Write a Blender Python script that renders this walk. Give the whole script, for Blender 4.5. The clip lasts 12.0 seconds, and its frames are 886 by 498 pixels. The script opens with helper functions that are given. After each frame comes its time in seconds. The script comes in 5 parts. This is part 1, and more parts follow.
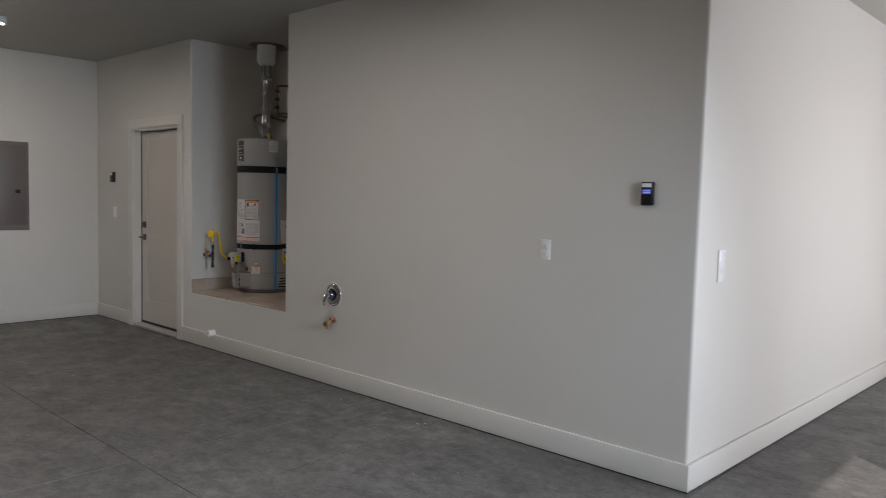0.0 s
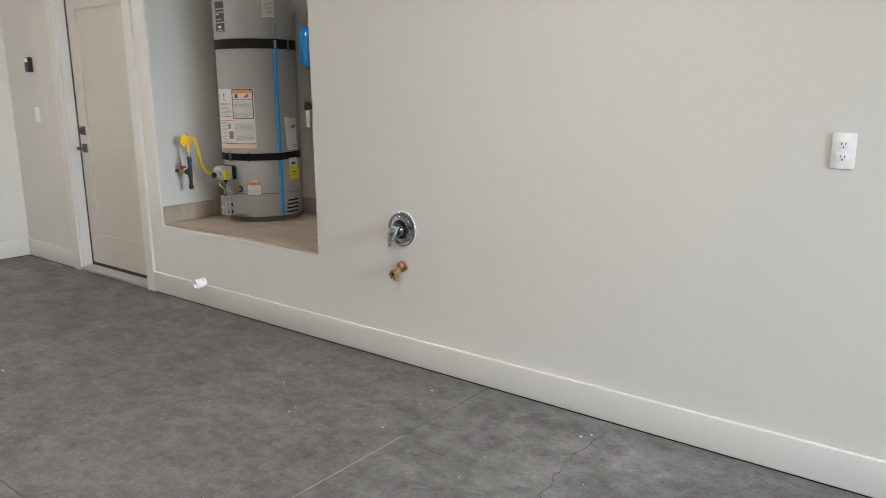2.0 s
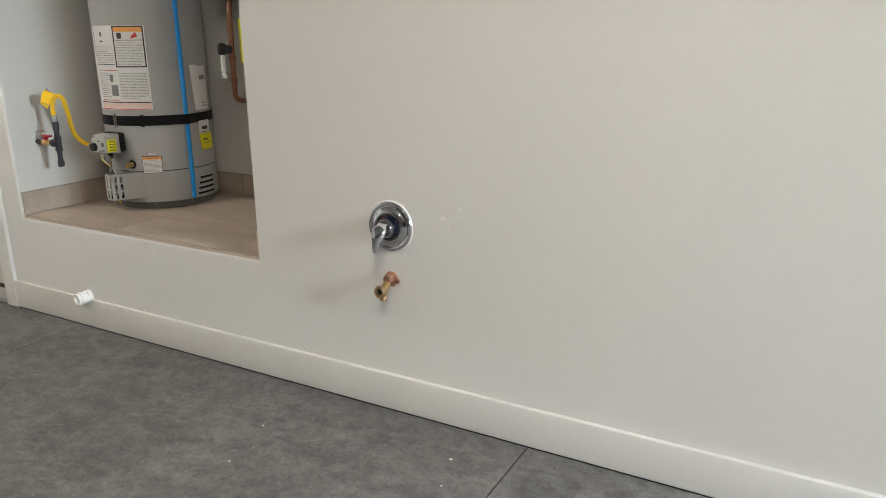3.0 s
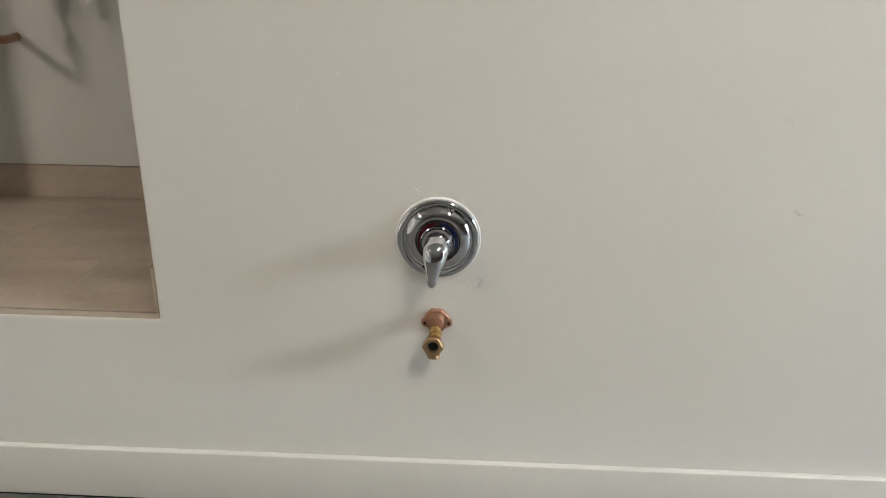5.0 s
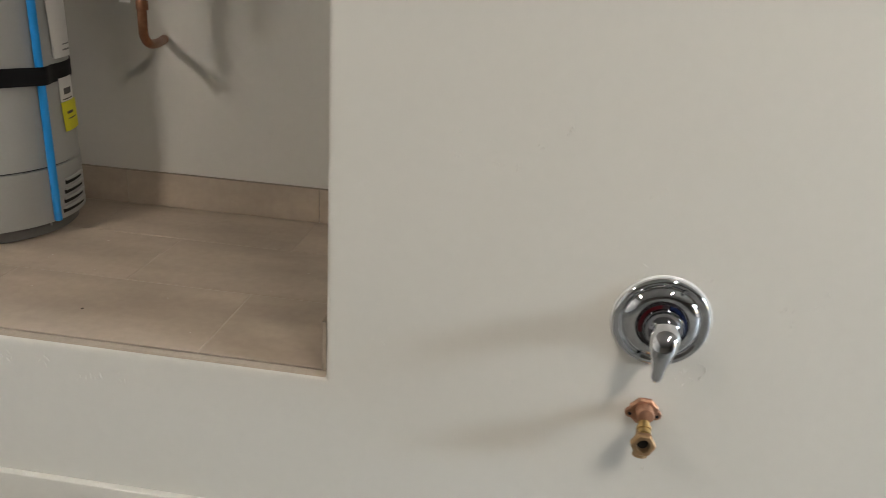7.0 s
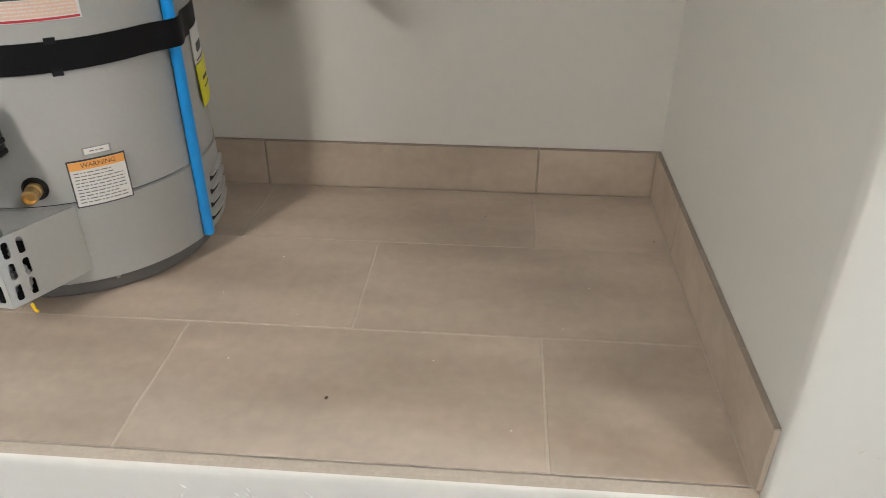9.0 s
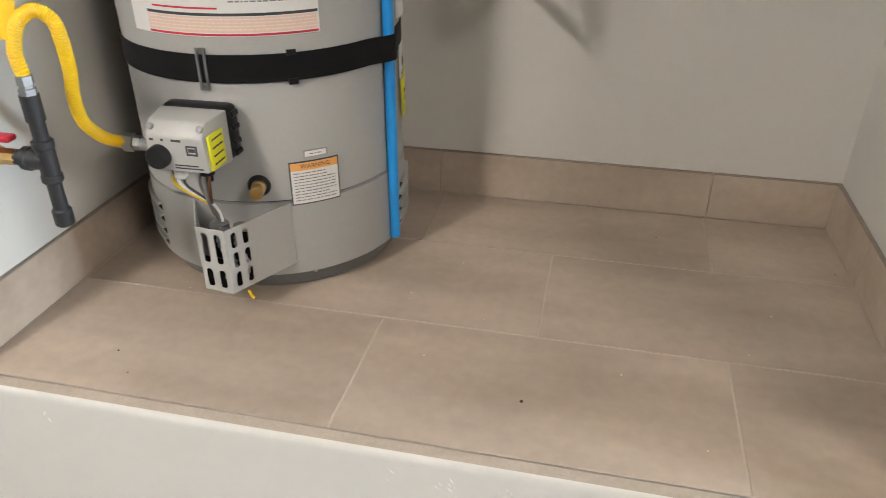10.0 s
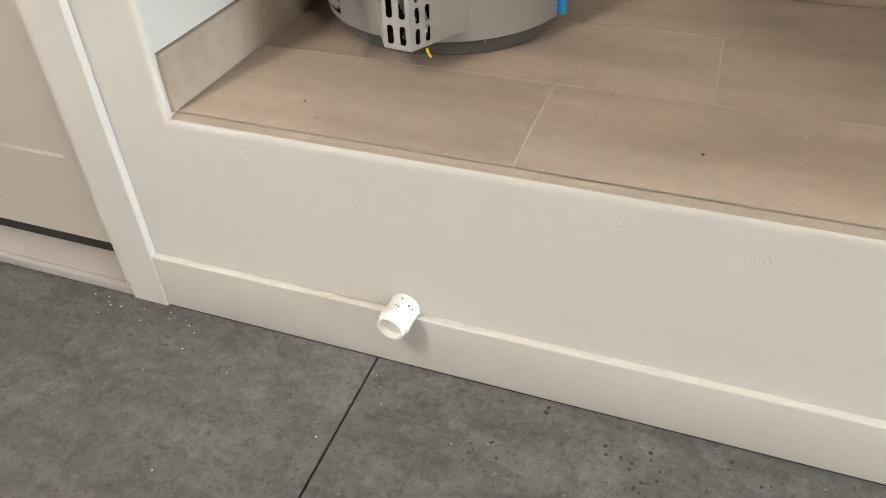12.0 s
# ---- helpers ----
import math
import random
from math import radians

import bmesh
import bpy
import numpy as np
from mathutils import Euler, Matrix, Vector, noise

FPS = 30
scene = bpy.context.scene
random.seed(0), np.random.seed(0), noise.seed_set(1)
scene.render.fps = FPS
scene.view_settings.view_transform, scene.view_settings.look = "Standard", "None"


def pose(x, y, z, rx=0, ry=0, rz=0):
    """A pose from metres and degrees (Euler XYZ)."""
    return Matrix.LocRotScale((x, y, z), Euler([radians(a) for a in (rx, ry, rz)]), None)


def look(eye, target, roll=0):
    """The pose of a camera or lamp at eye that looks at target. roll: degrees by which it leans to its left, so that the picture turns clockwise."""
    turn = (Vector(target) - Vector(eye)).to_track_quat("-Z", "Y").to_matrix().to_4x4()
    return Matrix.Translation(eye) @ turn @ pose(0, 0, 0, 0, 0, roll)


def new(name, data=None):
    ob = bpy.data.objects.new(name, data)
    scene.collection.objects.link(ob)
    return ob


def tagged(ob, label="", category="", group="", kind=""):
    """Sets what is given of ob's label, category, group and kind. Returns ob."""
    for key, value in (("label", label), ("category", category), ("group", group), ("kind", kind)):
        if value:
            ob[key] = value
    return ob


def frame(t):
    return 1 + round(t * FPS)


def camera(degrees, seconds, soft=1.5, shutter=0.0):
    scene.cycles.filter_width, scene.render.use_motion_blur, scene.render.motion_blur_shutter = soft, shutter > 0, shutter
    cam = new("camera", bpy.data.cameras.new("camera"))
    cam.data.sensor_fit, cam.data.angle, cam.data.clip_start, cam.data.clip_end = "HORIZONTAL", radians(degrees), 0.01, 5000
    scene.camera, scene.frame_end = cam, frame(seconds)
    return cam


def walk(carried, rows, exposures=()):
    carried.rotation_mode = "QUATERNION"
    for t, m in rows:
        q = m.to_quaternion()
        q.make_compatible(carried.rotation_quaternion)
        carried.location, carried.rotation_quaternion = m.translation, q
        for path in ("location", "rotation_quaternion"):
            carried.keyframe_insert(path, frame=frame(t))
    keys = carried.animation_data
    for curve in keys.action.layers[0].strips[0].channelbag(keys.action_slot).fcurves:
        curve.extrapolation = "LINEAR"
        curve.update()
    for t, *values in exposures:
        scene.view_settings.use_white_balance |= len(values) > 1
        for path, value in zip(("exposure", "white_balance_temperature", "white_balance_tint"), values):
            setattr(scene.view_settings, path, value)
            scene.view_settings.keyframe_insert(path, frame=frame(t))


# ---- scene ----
cam = camera(62.0, 12.0, soft=0.75, shutter=0.15)
PATH = [
    (0, look((4.958, -3.506, 1.451), (3.609, -2.037, 1.309), 1.5)),
    (0.5, look((4.532, -3.378, 1.431), (3.019, -2.084, 1.242), 1.1)),
    (1, look((4.08, -3.249, 1.393), (2.544, -1.995, 1.132), 0.3)),
    (1.5, look((3.567, -3.032, 1.382), (2.159, -1.65, 1.053), -1.0)),
    (2, look((2.989, -2.687, 1.371), (1.786, -1.147, 0.944), -0.4)),
    (2.5, look((2.447, -2.373, 1.358), (1.401, -0.746, 0.849), -0.6)),
    (3, look((1.988, -2.039, 1.323), (1.047, -0.366, 0.763), -0.5)),
    (3.5, look((1.561, -1.811, 1.279), (0.748, -0.077, 0.702), -0.1)),
    (3.7, look((1.396, -1.716, 1.267), (0.668, 0.053, 0.683), -0.1)),
    (5.3, look((0.658, -1.425, 1.183), (0.662, 0.444, 0.472), 2.2)),
    (5.5, look((0.642, -1.401, 1.163), (0.67, 0.48, 0.485), 3.6)),
    (6, look((0.597, -1.345, 1.256), (0.674, 0.512, 0.518), 4.7)),
    (6.5, look((0.554, -1.342, 1.251), (0.515, 0.549, 0.602), 4.6)),
    (7, look((0.372, -1.245, 1.269), (0.164, 0.61, 0.551), 4.0)),
    (7.2, look((0.266, -1.16, 1.287), (0.018, 0.645, 0.463), 2.8)),
    (8.8, look((-0.312, -0.678, 1.254), (-0.436, 1.029, 0.22), -0.2)),
    (9, look((-0.35, -0.683, 1.257), (-0.486, 1.03, 0.233), 0.1)),
    (9.5, look((-0.452, -0.716, 1.274), (-0.66, 0.992, 0.254), 0.5)),
    (10, look((-0.52, -0.754, 1.282), (-0.897, 0.939, 0.286), 0.1)),
    (10.5, look((-0.609, -0.814, 1.282), (-1.131, 0.836, 0.281), -0.5)),
    (11, look((-0.632, -0.876, 1.183), (-1.203, 0.649, 0.022), -2.3)),
    (11.5, look((-0.624, -0.929, 1.119), (-1.155, 0.499, -0.177), -2.3)),
    (12, look((-0.632, -0.935, 1.126), (-1.18, 0.516, -0.136), -1.9)),
]
EXPOSURES = [(0.0, -0.17, 6400, 16), (0.5, 0.2, 6800, 20), (1.0, 0.6, 6500, 15), (1.5, 0.93, 6430, 12), (2.0, 1.02, 6430, 12), (3.0, 1.09, 6530, 11), (5.5, 1.03, 6620, 10), (7.2, 1.12, 6650, 10), (9.0, 1.73, 6220, 10), (10.5, 1.74, 6600, 13), (12.0, 1.65, 6700, 12)]
walk(cam, PATH, EXPOSURES)

# ---- world, sun and lamps ----
SUN_TO = Vector((0.64, -0.52, 0.565)).normalized()
world = bpy.data.worlds.new("sky")
scene.world = world
world.use_nodes = True
wn = world.node_tree.nodes
sky = wn.new("ShaderNodeTexSky")
sky.sky_type, sky.sun_disc = "NISHITA", False
sky.sun_elevation, sky.sun_rotation = radians(34.4), radians(129)
world.node_tree.links.new(sky.outputs[0], wn["Background"].inputs[0])
wn["Background"].inputs[1].default_value = 0.15
sun_data = bpy.data.lights.new("sun", "SUN")
sun_data.energy, sun_data.angle, sun_data.color = 5.0, radians(0.5), (1.0, 0.95, 0.88)
sun = new("sun", sun_data)
sun.matrix_world = look(SUN_TO * 30, (0, 0, 0))
# skylight standing in the open vehicle doorway
door_data = bpy.data.lights.new("doorway_skylight", "AREA")
door_data.shape, door_data.size, door_data.size_y, door_data.energy, door_data.color = "RECTANGLE", 0.8, 0.55, 52.0, (0.74, 0.88, 1.0)
door_data.spread = radians(80)
doorway = new("doorway_skylight", door_data)
doorway.matrix_world = look((6.42, -1.22, 1.98), (2.5, -1.88, 0.42))
# fill lamp in an added, unseen second opening, brightening the return wall
side_data = bpy.data.lights.new("added_side_fill", "AREA")
side_data.shape, side_data.size, side_data.size_y, side_data.energy, side_data.color = "RECTANGLE", 2.9, 1.6, 108.0, (0.95, 0.97, 1.0)
side_fill = new("added_side_fill", side_data)
side_fill.matrix_world = look((6.42, 2.4, 1.4), (0, 2.4, 1.4))
LED_POWER = 206.0

# ---- materials ----


def material(name, colour, rough=0.5, metal=0.0, spread=0.04, scale=6.0, fine=90.0, bump=0.0, bump_scale=220.0, rough_var=0.06, coat=0.0):
    """Principled surface with cloudy and fine variation in tone, gloss and relief, in object metres."""
    m = bpy.data.materials.new(name)
    m.use_nodes = True
    n, l = m.node_tree.nodes, m.node_tree.links
    b = n["Principled BSDF"]
    b.inputs["Metallic"].default_value = metal
    b.inputs["Coat Weight"].default_value = coat
    geo = n.new("ShaderNodeNewGeometry")
    big, small = n.new("ShaderNodeTexNoise"), n.new("ShaderNodeTexNoise")
    big.inputs["Scale"].default_value, big.inputs["Detail"].default_value = scale, 5
    small.inputs["Scale"].default_value, small.inputs["Detail"].default_value = fine, 4
    for t in (big, small):
        l.new(geo.outputs["Position"], t.inputs["Vector"])
    mix = n.new("ShaderNodeMath")
    mix.operation = "ADD"
    l.new(big.outputs["Fac"], mix.inputs[0])
    l.new(small.outputs["Fac"], mix.inputs[1])
    ramp = n.new("ShaderNodeMapRange")
    ramp.inputs["From Min"].default_value, ramp.inputs["From Max"].default_value = 0.6, 1.4
    ramp.inputs["To Min"].default_value, ramp.inputs["To Max"].default_value = 1 - spread, 1 + spread
    l.new(mix.outputs[0], ramp.inputs["Value"])
    tint = n.new("ShaderNodeVectorMath")
    tint.operation = "SCALE"
    tint.inputs[0].default_value = colour
    l.new(ramp.outputs[0], tint.inputs["Scale"])
    l.new(tint.outputs[0], b.inputs["Base Color"])
    rr = n.new("ShaderNodeMapRange")
    rr.inputs["From Min"].default_value, rr.inputs["From Max"].default_value = 0.3, 0.7
    rr.inputs["To Min"].default_value, rr.inputs["To Max"].default_value = max(0.02, rough - rough_var), min(1, rough + rough_var)
    l.new(big.outputs["Fac"], rr.inputs["Value"])
    l.new(rr.outputs[0], b.inputs["Roughness"])
    if bump:
        tex, bp = n.new("ShaderNodeTexNoise"), n.new("ShaderNodeBump")
        tex.inputs["Scale"].default_value, tex.inputs["Detail"].default_value = bump_scale, 3
        bp.inputs["Strength"].default_value, bp.inputs["Distance"].default_value = bump, 0.002
        l.new(geo.outputs["Position"], tex.inputs["Vector"])
        l.new(tex.outputs["Fac"], bp.inputs["Height"])
        l.new(bp.outputs[0], b.inputs["Normal"])
    return m


def glow(name, colour, strength):
    m = bpy.data.materials.new(name)
    m.use_nodes = True
    b = m.node_tree.nodes["Principled BSDF"]
    b.inputs["Base Color"].default_value = (*colour, 1)
    b.inputs["Emission Color"].default_value = (*colour, 1)
    b.inputs["Emission Strength"].default_value = strength
    return m


def concrete_floor():
    """Trowelled slab: grey with cloudy patches, pale dust streaks, dark stains and fine pores."""
    m = bpy.data.materials.new("floor_concrete")
    m.use_nodes = True
    n, l = m.node_tree.nodes, m.node_tree.links
    b = n["Principled BSDF"]
    geo = n.new("ShaderNodeNewGeometry")

    strokes = n.new("ShaderNodeMapping")
    strokes.inputs["Scale"].default_value, strokes.inputs["Rotation"].default_value = (0.5, 1.15, 1.0), (0, 0, radians(38))
    l.new(geo.outputs["Position"], strokes.inputs["Vector"])

    def noise_at(scale, detail, rough=0.55, distort=0.0, along=False):
        t = n.new("ShaderNodeTexNoise")
        t.inputs["Scale"].default_value, t.inputs["Detail"].default_value = scale, detail
        t.inputs["Roughness"].default_value, t.inputs["Distortion"].default_value = rough, distort
        l.new(strokes.outputs[0] if along else geo.outputs["Position"], t.inputs["Vector"])
        return t.outputs["Fac"]

    def ranged(value, a, c, lo, hi):
        r = n.new("ShaderNodeMapRange")
        for k, v in (("From Min", a), ("From Max", c), ("To Min", lo), ("To Max", hi)):
            r.inputs[k].default_value = v
        l.new(value, r.inputs["Value"])
        return r.outputs[0]

    def maths(op, a, c):
        r = n.new("ShaderNodeMath")
        r.operation = op
        for i, v in enumerate((a, c)):
            if isinstance(v, float):
                r.inputs[i].default_value = v
            else:
                l.new(v, r.inputs[i])
        return r.outputs[0]

    cloud = ranged(noise_at(0.8, 7, 0.6, 0.4), 0.32, 0.68, 0.76, 1.22)
    mottle = maths("MULTIPLY", ranged(noise_at(15, 9, 0.75, 0.15), 0.42, 0.58, 0.82, 1.17), ranged(noise_at(55, 5, 0.7, 0.3), 0.34, 0.66, 0.85, 1.15))
    grain = ranged(noise_at(260, 3), 0.3, 0.7, 0.93, 1.07)
    dust = ranged(noise_at(2.2, 9, 0.7, 0.5), 0.56, 0.75, 0.0, 0.3)
    dark = ranged(noise_at(6.5, 9, 0.75, 0.4, True), 0.32, 0.46, 0.74, 1.0)
    pale = ranged(noise_at(17, 10, 0.8, 0.2, True), 0.52, 0.66, 1.0, 1.22)
    fleck = ranged(noise_at(34, 9, 0.8, 0.2), 0.39, 0.46, 0.7, 1.0)
    speck = maths("MULTIPLY", ranged(noise_at(85, 6, 0.75, 0.2), 0.37, 0.43, 0.5, 1.0), ranged(noise_at(48, 8, 0.8, 0.1), 0.55, 0.66, 1.0, 1.28))
    blot = ranged(noise_at(7.0, 10, 0.78, 0.3, True), 0.41, 0.6, 0.81, 1.16)
    mottle = maths("MULTIPLY", maths("MULTIPLY", speck, blot), mottle)
    tone = maths("MULTIPLY", maths("MULTIPLY", cloud, mottle), maths("MULTIPLY", maths("MULTIPLY", pale, fleck), maths("MULTIPLY", grain, dark)))
    # paler cloudy patch beside the wall, fading outward
    near = n.new("ShaderNodeVectorMath")
    near.operation = "DISTANCE"
    near.inputs[1].default_value = (1.75, -0.3, 0.0)
    l.new(geo.outputs["Position"], near.inputs[0])
    wash = maths("MULTIPLY", ranged(near.outputs["Value"], 0.2, 1.5, 1.0, 0.0), ranged(noise_at(3.0, 5, 0.6, 1.4), 0.42, 0.68, -0.1, 0.5))
    tone = maths("ADD", maths("ADD", tone, dust), wash)
    col = n.new("ShaderNodeVectorMath")
    col.operation = "SCALE"
    col.inputs[0].default_value = (0.112, 0.107, 0.099)
    l.new(tone, col.inputs["Scale"])
    l.new(col.outputs[0], b.inputs["Base Color"])
    l.new(ranged(noise_at(4, 6, 0.65), 0.3, 0.7, 0.42, 0.72), b.inputs["Roughness"])
    bp = n.new("ShaderNodeBump")
    bp.inputs["Strength"].default_value, bp.inputs["Distance"].default_value = 0.25, 0.003
    l.new(noise_at(60, 8, 0.7), bp.inputs["Height"])
    l.new(bp.outputs[0], b.inputs["Normal"])
    return m


def tile_material():
    """Taupe porcelain with soft streaks along its length; each tile a little different."""
    m = bpy.data.materials.new("taupe_tile")
    m.use_nodes = True
    n, l = m.node_tree.nodes, m.node_tree.links
    b = n["Principled BSDF"]
    info, coord, mp = n.new("ShaderNodeObjectInfo"), n.new("ShaderNodeNewGeometry"), n.new("ShaderNodeMapping")
    mp.inputs["Scale"].default_value = (1.4, 5.0, 5.0)
    shift = n.new("ShaderNodeVectorMath")
    shift.operation = "MULTIPLY_ADD"
    off = n.new("ShaderNodeCombineXYZ")
    l.new(info.outputs["Random"], off.inputs[0])
    l.new(info.outputs["Random"], off.inputs[1])
    shift.inputs[1].default_value = (7, 13, 0)
    l.new(off.outputs[0], shift.inputs[0])
    l.new(coord.outputs["Position"], shift.inputs[2])
    l.new(shift.outputs[0], mp.inputs["Vector"])
    streak, fine = n.new("ShaderNodeTexNoise"), n.new("ShaderNodeTexNoise")
    streak.inputs["Scale"].default_value, streak.inputs["Detail"].default_value = 1.6, 6
    fine.inputs["Scale"].default_value, fine.inputs["Detail"].default_value = 45, 5
    l.new(mp.outputs[0], streak.inputs["Vector"])
    l.new(coord.outputs["Position"], fine.inputs["Vector"])
    ramp = n.new("ShaderNodeValToRGB")
    ramp.color_ramp.elements[0].position, ramp.color_ramp.elements[1].position = 0.3, 0.72
    ramp.color_ramp.elements[0].color, ramp.color_ramp.elements[1].color = (0.345, 0.275, 0.214, 1), (0.455, 0.375, 0.3, 1)
    l.new(streak.outputs["Fac"], ramp.inputs[0])
    f = n.new("ShaderNodeMapRange")
    f.inputs["To Min"].default_value, f.inputs["To Max"].default_value = 0.88, 1.12
    l.new(fine.outputs["Fac"], f.inputs["Value"])
    v = n.new("ShaderNodeVectorMath")
    v.operation = "SCALE"
    l.new(ramp.outputs[0], v.inputs[0])
    l.new(f.outputs[0], v.inputs["Scale"])
    # dusty smears left by wiping
    smear, sm = n.new("ShaderNodeTexNoise"), n.new("ShaderNodeMapRange")
    smear.inputs["Scale"].default_value, smear.inputs["Detail"].default_value, smear.inputs["Distortion"].default_value = 2.6, 8, 0.5
    l.new(coord.outputs["Position"], smear.inputs["Vector"])
    for k, w in (("From Min", 0.36), ("From Max", 0.68), ("To Min", 0.9), ("To Max", 1.13)):
        sm.inputs[k].default_value = w
    l.new(smear.outputs["Fac"], sm.inputs["Value"])
    v2 = n.new("ShaderNodeVectorMath")
    v2.operation = "SCALE"
    l.new(v.outputs[0], v2.inputs[0])
    l.new(sm.outputs[0], v2.inputs["Scale"])
    l.new(v2.outputs[0], b.inputs["Base Color"])
    rg = n.new("ShaderNodeMapRange")
    rg.inputs["To Min"].default_value, rg.inputs["To Max"].default_value = 0.35, 0.6
    l.new(smear.outputs["Fac"], rg.inputs["Value"])
    l.new(rg.outputs[0], b.inputs["Roughness"])
    bp = n.new("ShaderNodeBump")
    bp.inputs["Strength"].default_value, bp.inputs["Distance"].default_value = 0.08, 0.002
    l.new(fine.outputs["Fac"], bp.inputs["Height"])
    l.new(bp.outputs[0], b.inputs["Normal"])
    return m


PAINT = material("wall_paint", (0.575, 0.555, 0.512), 0.55, spread=0.02, scale=2.2, fine=40, bump=0.12, bump_scale=60)
# ceiling tone set below the walls' to dim its bounce on them
CEIL = material("ceiling_paint_low_bounce", (0.45, 0.435, 0.4), 0.75, spread=0.02, scale=1.5, fine=30, bump=0.1, bump_scale=70)
TRIM = material("trim_paint", (0.6, 0.58, 0.535), 0.35, spread=0.03, scale=4, fine=60, bump=0.05, bump_scale=120)
DOOR = material("door_paint", (0.52, 0.48, 0.43), 0.4, spread=0.02, scale=5, fine=70, bump=0.08, bump_scale=160)
# walls out of view, kept dark so they bounce little light
UNSEEN_DARK = material("unseen_wall_dark", (0.2, 0.18, 0.155), 0.8, spread=0.08, scale=1.2, fine=30)
SLAB = concrete_floor()
TILE = tile_material()
GROUT = material("grout", (0.46, 0.395, 0.33), 0.85, spread=0.1, fine=200, bump=0.3)
LIP_GROUT = material("grey_grout_bed", (0.36, 0.3, 0.24), 0.8, spread=0.12, scale=14, fine=160, bump=0.3)
CAP_GROUT = material("brown_grey_grout", (0.26, 0.22, 0.18), 0.85, spread=0.15, scale=18, fine=150, bump=0.3)
JOINT_GAP_DARK = material("joint_and_gap_shade", (0.02, 0.02, 0.02), 0.9)
FILLER = material("dusty_filler", (0.32, 0.31, 0.29), 0.9, spread=0.25, scale=20)
TANK = material("grey_enamel", (0.35, 0.35, 0.335), 0.42, spread=0.03, scale=3, fine=120, bump=0.06, bump_scale=250)
TANK_LIGHT = material("light_grey_enamel", (0.42, 0.42, 0.4), 0.38, spread=0.03, scale=5, fine=120)
# ring colour carries the shade that falls on it below the skirt
RING = material("shaded_base_ring", (0.13, 0.13, 0.125), 0.5, spread=0.08, scale=12, fine=120)
STRAP = material("black_strap", (0.004, 0.004, 0.005), 0.55, spread=0.2, fine=150, bump=0.2, bump_scale=400)
BLACK = material("black_plastic", (0.014, 0.014, 0.015), 0.35, spread=0.1)
GLOSS_BLACK = material("glossy_black", (0.02, 0.016, 0.018), 0.12, spread=0.1)
# near-black painted in for the shade inside holes, slots and seams
DARK = material("recess_shade", (0.01, 0.01, 0.01), 0.8)
BLUE = material("blue_plastic", (0.012, 0.26, 0.68), 0.32, spread=0.05, scale=9)
STEEL = material("galvanised_steel", (0.34, 0.345, 0.345), 0.38, metal=1.0, spread=0.12, scale=25, fine=150)
HOSE = material("dull_hose", (0.16, 0.15, 0.14), 0.4, metal=1.0, spread=0.15, scale=30)
FOIL = material("aluminium_duct", (0.42, 0.42, 0.41), 0.24, metal=1.0, spread=0.15, scale=18, bump=0.15, bump_scale=40)
CHROME = material("chrome", (0.66, 0.67, 0.69), 0.05, metal=1.0, spread=0.02, rough_var=0.02)
NICKEL = material("satin_nickel", (0.1, 0.092, 0.085), 0.3, metal=1.0, spread=0.06)
# chrome with the hub's dark reflections put into its colour
DARK_CHROME = material("chrome_dark_reflection", (0.2, 0.2, 0.22), 0.06, metal=1.0, spread=0.02, rough_var=0.02)
BRASS = material("brass", (0.6, 0.41, 0.17), 0.36, metal=1.0, spread=0.1, scale=40)
BRONZE = material("red_brass", (0.45, 0.25, 0.165), 0.58, metal=1.0, spread=0.14, scale=40, fine=300, bump=0.25, bump_scale=500)
BROWN_BRASS = material("brown_brass", (0.36, 0.235, 0.13), 0.55, metal=1.0, spread=0.18, scale=60, fine=400, bump=0.3, bump_scale=600)
COPPER = material("copper", (0.3, 0.145, 0.085), 0.42, metal=1.0, spread=0.25, scale=25)
IRON = material("black_iron", (0.035, 0.035, 0.037), 0.5, metal=0.4, spread=0.15, scale=30, bump=0.2)
YELLOW = material("yellow_coating", (0.8, 0.5, 0.01), 0.4, spread=0.06, scale=20)
LIME = material("lime_tag", (0.72, 0.68, 0.02), 0.5, spread=0.04)
PURPLE = material("purple_edge", (0.12, 0.07, 0.4), 0.5)
RED = material("red_plastic", (0.42, 0.012, 0.03), 0.4, spread=0.08)
PAPER = material("label_paper", (0.7, 0.69, 0.67), 0.5, spread=0.03)
INK = material("label_ink", (0.05, 0.05, 0.05), 0.6)
GREY_INK = material("grey_print", (0.2, 0.2, 0.2), 0.6)
ORANGE = material("orange_print", (0.8, 0.36, 0.09), 0.5)
PINK = material("peach_print", (0.75, 0.53, 0.42), 0.5)
RED_INK = material("red_print", (0.6, 0.04, 0.05), 0.5)
DIAL_RED = material("dial_red", (0.04, 0.004, 0.006), 0.2)
BLUE_INK = material("blue_print", (0.003, 0.008, 0.03), 0.2)
WHITE = material("white_plastic", (0.78, 0.78, 0.77), 0.3, spread=0.015)
PVC = material("white_pvc", (0.8, 0.79, 0.75), 0.32, spread=0.03)
PANEL = material("panel_paint", (0.13, 0.11, 0.103), 0.4, spread=0.04, scale=4, bump=0.06, bump_scale=200)
for m in (STRAP, BLACK, DARK, JOINT_GAP_DARK):
    m.node_tree.nodes["Principled BSDF"].inputs["Specular IOR Level"].default_value = 0.25
BULB = glow("led_diffuser", (1.0, 0.935, 0.85), LED_POWER)
SCREEN = glow("blue_screen", (0.05, 0.1, 0.75), 0.7)
SILL = material("threshold_wood", (0.36, 0.335, 0.31), 0.5, spread=0.08, scale=12, fine=140, bump=0.15, bump_scale=200)
